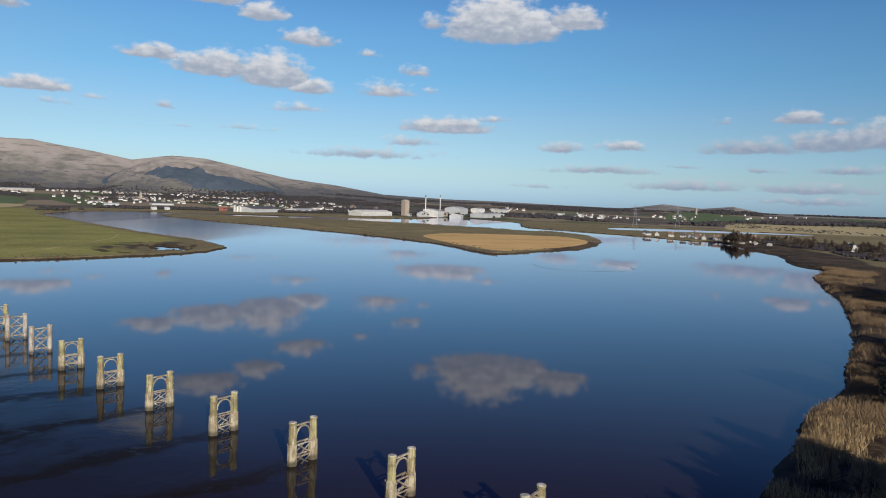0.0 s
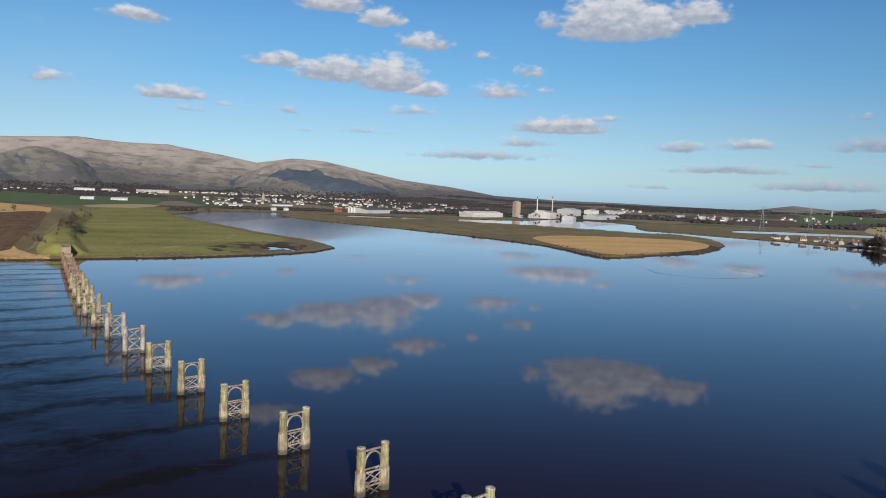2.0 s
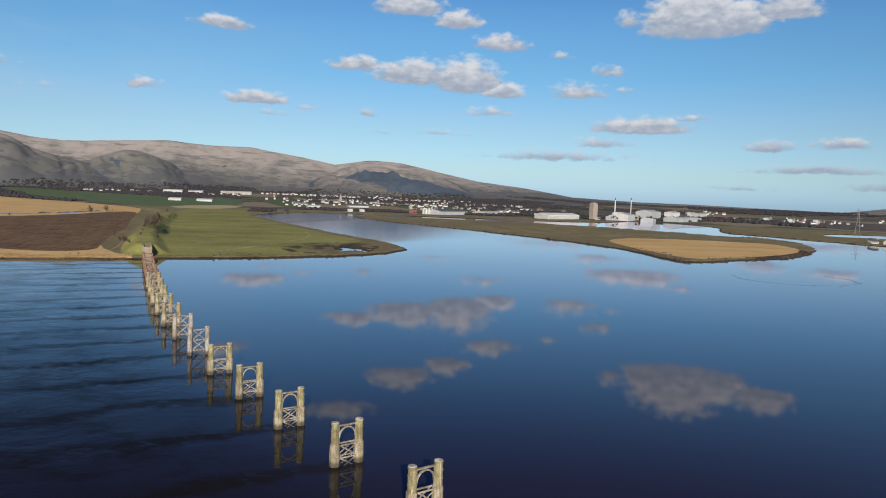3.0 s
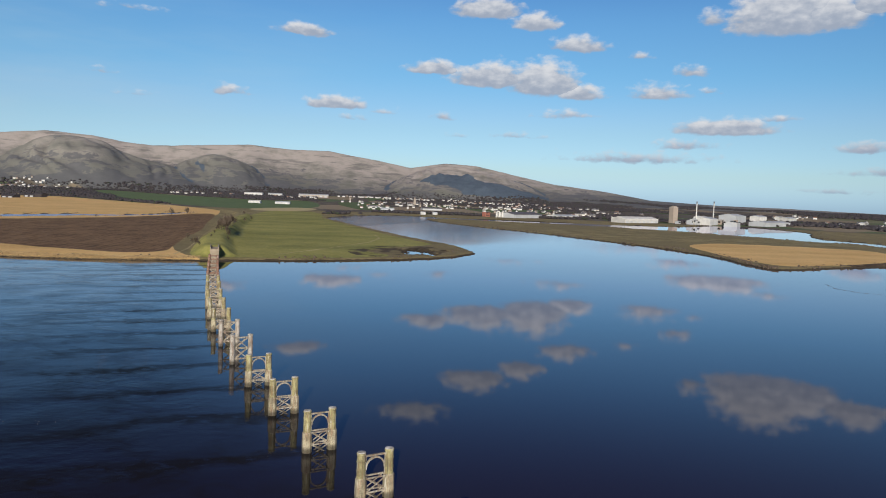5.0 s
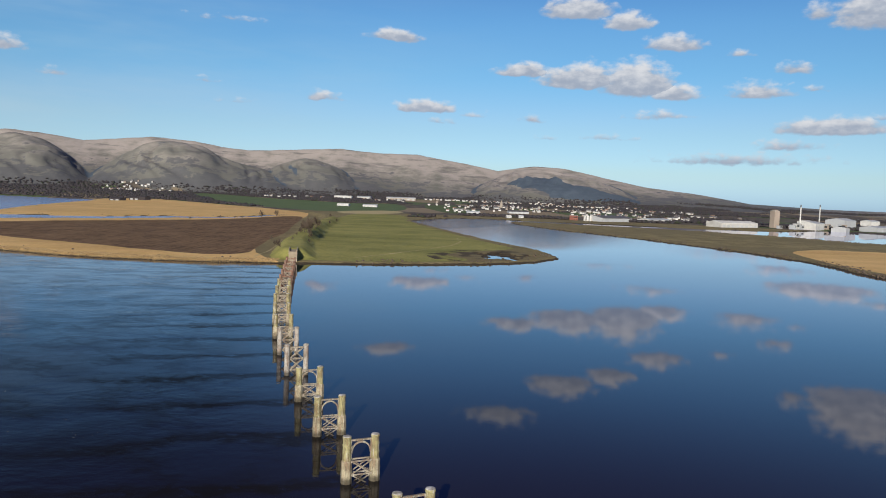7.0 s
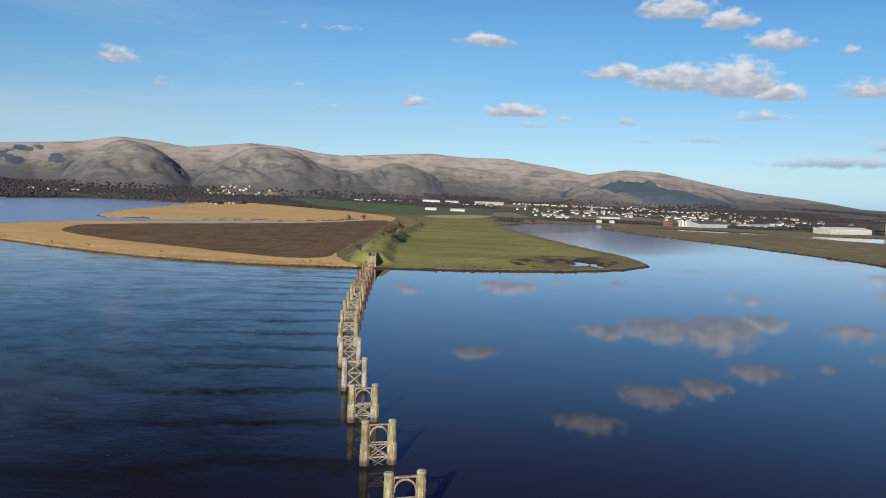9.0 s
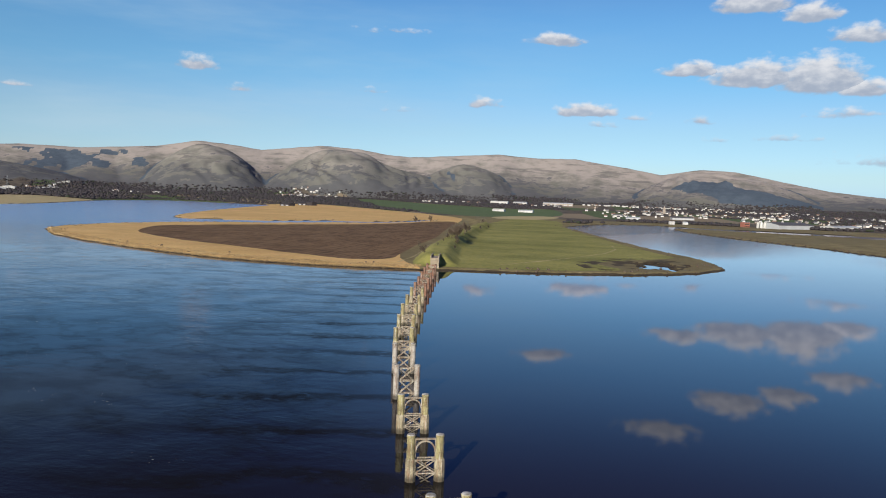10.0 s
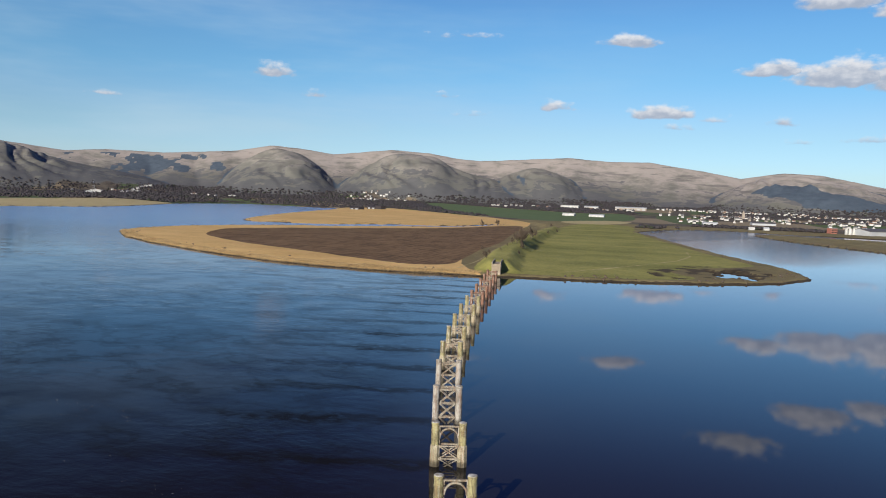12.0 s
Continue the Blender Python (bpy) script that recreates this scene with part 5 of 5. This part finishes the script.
def bare_tree(seed, height, spread, label, twigs=5, name="bare_tree", group="bare trees", stout=1.0, tone="twigs"):
    """Trunk, limbs that fork, and a crown of thin twigs with gaps."""
    rnd = random.Random(seed)
    tree = thing(name, Matrix(), label, "tree", group)
    tv, tf, cv, cf = [], [], [], []

    def limb(a, way, length, r, level):
        """A limb in two bent pieces, with side shoots."""
        way = way.normalized()
        mid = a + way * length * 0.5
        bend = (way + Vector((rnd.uniform(-0.3, 0.3), rnd.uniform(-0.3, 0.3), 0.25))).normalized()
        end = mid + bend * length * 0.5
        v, f = (tv, tf) if level == 0 else (cv, cf)
        k = 1.0 if level == 0 else stout
        branch(v, f, a, mid, r * k, r * 0.7 * k, 4 if level == 0 else 3)
        branch(v, f, mid, end, r * 0.7 * k, r * 0.3 * k, 4 if level == 0 else 3)
        if level == 2:
            return
        for _ in range(twigs if level == 1 else 5):
            t = rnd.uniform(0.25, 1.0)
            start = a + (mid - a) * t * 2 if t < 0.5 else mid + (end - mid) * (t * 2 - 1)
            out = Vector((rnd.uniform(-1, 1), rnd.uniform(-1, 1), rnd.uniform(-0.3, 0.9))) * spread * 1.2
            limb(start, way + out, length * rnd.uniform(0.4, 0.65), r * 0.5, level + 1)
    for stem in range(2):
        foot = Vector((rnd.uniform(-0.03, 0.03), rnd.uniform(-0.03, 0.03), 0)) * height
        crown_top = foot + Vector((rnd.uniform(-0.1, 0.1), rnd.uniform(-0.1, 0.1), 0.8 - 0.15 * stem)) * height
        branch(tv, tf, foot - Vector((0, 0, 0.4)), crown_top, height * 0.022, height * 0.006, 6)
        for k in range(12):
            t = 0.16 + 0.84 * (k + rnd.random()) / 12
            a = rnd.uniform(0, 6.283)
            limb(foot + (crown_top - foot) * t, Vector((math.cos(a) * spread * 1.5, math.sin(a) * spread * 1.5, 0.55 + t * 0.7)), height * (0.42 - 0.24 * t) * rnd.uniform(0.8, 1.2), height * 0.009, 0)
    for nm, v, f, tone in (("trunk", tv, tf, "bark"), ("crown", cv, cf, tone)):
        ob = new(nm, from_arrays(nm, v, f, M[tone]))
        ob.parent = tree
    return tree


def ivy_tree(seed, height):
    """A trunk with forks, clad in dense clumps of ivy."""
    rnd = random.Random(seed)
    tree = thing("ivy_tree", Matrix(), "tall tree clad in dense dark ivy behind the bank", "tree", "belt behind the bank")
    tv, tf = [], []
    branch(tv, tf, Vector((0, 0, -0.4)), Vector((0, 0, height * 0.8)), 0.35, 0.1, 7)
    for k in range(9):
        a, z = rnd.uniform(0, 6.283), height * rnd.uniform(0.3, 0.75)
        branch(tv, tf, Vector((0, 0, z)), Vector((math.cos(a) * 2.6, math.sin(a) * 2.6, z + rnd.uniform(1.5, 3.0))), 0.13, 0.03, 4)
    trunk = new("trunk", from_arrays("trunk", tv, tf, M["bark"]))
    trunk.parent = tree
    cv, cf = [], []
    for _ in range(70):
        z = rnd.uniform(0.12, 1.0)
        reach = 3.3 * math.sin(min(1.0, z * 1.15) ** 0.7 * math.pi) ** 0.6 + 0.3
        a, d, r = rnd.uniform(0, 6.283), reach * math.sqrt(rnd.random()), rnd.uniform(0.6, 1.2)
        heart = Vector((d * math.cos(a), d * math.sin(a), z * height))
        for _ in range(55):
            p = heart + Vector((rnd.gauss(0, 0.5), rnd.gauss(0, 0.5), rnd.gauss(0, 0.6))) * r
            s = Vector((rnd.uniform(-1, 1), rnd.uniform(-1, 1), rnd.uniform(-1, 1))).normalized()
            t = s.orthogonal().normalized()
            w = rnd.uniform(0.10, 0.24)
            k = len(cv)
            cv.extend((p - s * w * 1.3, p + t * w, p + s * w * 1.3, p - t * w))
            cf.append((k, k + 1, k + 2, k + 3))
    crown = new("crown", from_arrays("crown", cv, cf, M["needles"]))
    crown.parent = tree
    return tree


def make_trees():
    rnd = random.Random(12)
    oak = bare_tree(1, 11, 0.75, "bare spreading tree with grey-brown twigs", 9, stout=3.5)
    ash = bare_tree(2, 11, 0.6, "bare upright tree with brown twigs", 9, stout=3.5)
    thorn = bare_tree(3, 5, 0.95, "bare low hawthorn bush on the bank", 5, "bush", "bushes", 4.0)
    willow = bare_tree(6, 7, 0.9, "bare pale willow shrub on the river bank", 7, "bush", "bushes", 1.3, "pale_twigs")
    tall = bare_tree(5, 17, 0.7, "tall bare bankside tree with dense twigs", 6)
    spots = [(oak, -716, -106, 1.15), (ash, -738, -110, 1.2), (oak, -728, -113, 0.9), (oak, -815, -116, 1.0), (ash, -760, -112, 0.8), (thorn, -700, -104, 1.1), (thorn, -872, -121, 1.2), (oak, -1300, -262, 0.9), (ash, -1213, -268, 0.9), (thorn, -1057, -331, 1.2),
             (thorn, -690, -136, 1.3), (thorn, -640, -122, 1.0), (thorn, -1005, -128, 1.2), (thorn, -1108, -132, 1.3), (thorn, -1227, -158, 1.4), (thorn, -725, -117, 0.8), (thorn, -668, -109, 0.7), (thorn, -612, -102, 0.6),
             (thorn, -575, -104, 0.8), (thorn, -598, -110, 1.0), (thorn, -622, -116, 1.2), (thorn, -655, -121, 1.1), (thorn, -632, -92, 0.9), (thorn, -686, -100, 1.5), (thorn, -704, -112, 1.4), (oak, -722, -108, 1.0), (thorn, -780, -124, 1.2), (thorn, -905, -126, 1.2)]
    thick = smooth_loop(THICKET)
    while len(spots) < 100:
        x, y = rnd.uniform(-750, -390), rnd.uniform(700, 1000)
        if within(thick, np.array([x]), np.array([y]))[0] > 2 and math.hypot(x + 508, y - 822) > 16:
            spots.append((rnd.choice((oak, ash)), x, y, rnd.uniform(0.7, 1.15)))
    spots += [(rnd.choice((oak, ash)), -668 + rnd.uniform(-16, 18), 806 + rnd.uniform(-8, 14), rnd.uniform(1.3, 1.9)) for _ in range(14)]
    spots += [(rnd.choice((oak, ash)), -690 + rnd.uniform(-22, 22), 846 + rnd.uniform(-14, 16), rnd.uniform(0.8, 1.3)) for _ in range(16)]
    spots += [(rnd.choice((oak, ash)), -640 + rnd.uniform(-40, 40), 850 + rnd.uniform(-20, 25), rnd.uniform(0.6, 1.0)) for _ in range(14)]
    spots += [(rnd.choice((oak, ash, tall)), -520 + rnd.uniform(-70, 60), 835 + rnd.uniform(-22, 25), rnd.uniform(0.6, 1.1)) for _ in range(26)]
    # the belt of trees behind the south bank, which shades the reeds in the low sun
    for k in range(10):
        spots.append((tall, -245 - 9 * k + rnd.uniform(-5, 5), 425 + 16 * k + rnd.uniform(-8, 8), rnd.uniform(0.5, 0.8)))
    spots = [(ob, x, y, s * (0.72 if y > 700 else 1.0 if ob is not thorn else 0.85)) for ob, x, y, s in spots]
    spots += [(willow, -54, 92, 1.0), (willow, -50, 97, 1.1), (willow, -57, 99, 0.8), (willow, -47, 91, 1.2), (willow, -53, 105, 0.9), (willow, -60, 93, 0.7), (willow, -45, 100, 1.2)]
    belt = ivy_tree(15, 15)
    edge = UPPER_BANK[-2:] + SOUTH_BANK[:14]
    ys, xs = [p[1] for p in edge], [p[0] for p in edge]
    y = 40.0
    while y < 420:
        y += rnd.uniform(2.6, 4.0) * (0.55 if y < 104 else 1.0)
        if 104 < y < 150 or 246 < y < 290 or 330 < y < 345:
            continue
        back = 30 if y < 104 else 20 if y < 168 else 40 if y < 246 else 48
        spots.append((belt, float(np.interp(y, ys, xs)) + back + rnd.uniform(-3, 9), y, rnd.uniform(0.95, 1.25)))
    used = set()
    for ob, x, y, s in spots:
        m = pose(x, y, ground_z(x, y), 0, 0, rnd.uniform(0, 360)) @ Matrix.Scale(s, 4)
        if ob.name in used:
            copy_thing(ob, m)
        else:
            used.add(ob.name)
            ob.matrix_basis = m


make_trees()


def make_scrub():
    """Low sedge and bramble along the shores."""
    rng = np.random.default_rng(3)
    rows = []
    for loop, sign, n, low, high, reach in ((ISLAND_LOOP, 1, 4200, 0.35, 1.1, 9), (RIVER_LOOP, -1, 3600, 0.3, 1.0, 14)):
        k = rng.integers(0, len(loop), n)
        t = rng.random(n)[:, None]
        p = loop[k] * (1 - t) + np.roll(loop, -1, 0)[k] * t + rng.normal(0, reach, (n, 2))
        z, inland, *_ = land(p[:, 0], p[:, 1])
        ok = ((p[:, 0] < -450) | (p[:, 1] < 0)) & (inland > 1.5) & (inland < 22) & (fbm(p[:, 0] / 25, p[:, 1] / 25, 2, 13) > 0.42) & (np.hypot(p[:, 0] + 512, p[:, 1] + 82) > 40)
        for (x, y), zz in zip(p[ok], z[ok]):
            h = rng.uniform(low, high)
            rows.append((x, y, zz + h * 0.3, h * rng.uniform(0.7, 1.3), h * 0.7))
    stuff_mesh("bank_scrub", rows, "twigs", "brown sedge and bramble along the water's edge", "scrub", 5, 0.4)


make_scrub()


def make_reeds():
    """Dry reed stems in stands along the banks."""
    rng = np.random.default_rng(6)
    verts, faces = [], []

    def stems(p, low, high, wide):
        z, inland, *_ = land(p[:, 0], p[:, 1])
        ok = inland > 0.7
        p, z = p[ok], z[ok]
        n = len(p)
        h, a = rng.uniform(low, high, n), rng.uniform(0, math.pi, n)
        c = np.stack([np.cos(a), np.sin(a)], 1) * wide
        lean = rng.normal(0, 0.22, (n, 2))
        quad = np.stack([np.c_[p - c, z - 0.1], np.c_[p + c, z - 0.1], np.c_[p + c * 0.6 + lean, z + h * 0.8], np.c_[p + lean * 1.5, z + h]], 1)
        k = sum(len(v) for v in verts)
        verts.append(quad.reshape(-1, 3))
        faces.append((np.arange(n) * 4 + k)[:, None] + np.arange(4)[None])
    # the near south bank
    n = 240000
    bank = np.array(SOUTH_BANK[:13], float)
    t, i = rng.random(n)[:, None], rng.integers(0, 12, n)
    p = bank[i] * (1 - t) + bank[i + 1] * t + np.stack([rng.uniform(-4, 34, n), rng.uniform(-4, 16, n)], 1)
    p = p[fbm(p[:, 0] / 16, p[:, 1] / 16, 3, 17) > 0.38 + 0.22 * rng.random(n) + np.where(p[:, 1] < 106, 0.08, 0)]
    stems(p, 0.7, 2.4, 0.04)
    # the fringe of the ploughed point
    n = 55000
    shore = np.array(POINT_SHORE[16:], float)
    t, i = rng.random(n)[:, None], rng.integers(0, len(shore) - 1, n)
    p = shore[i] * (1 - t) + shore[i + 1] * t + np.stack([rng.uniform(-14, 3, n), rng.uniform(-4, 4, n)], 1)
    stems(p, 0.4, 1.0, 0.07)
    me = from_arrays("reeds", np.concatenate(verts).tolist(), np.concatenate(faces).tolist(), M["straw"])
    old = [i for i, poly in enumerate(me.polygons) if me.vertices[poly.vertices[0]].co.y + 35 * (((i * 7919) % 101) / 101 - 0.5) > 118 or (i * 31) % 7 < 2]
    me.materials.append(M["old_straw"])
    for i in old:
        me.polygons[i].material_index = 1
    tagged(new("reeds", me), "dry golden reeds along the banks", "reeds", kind="stuff")


make_reeds()
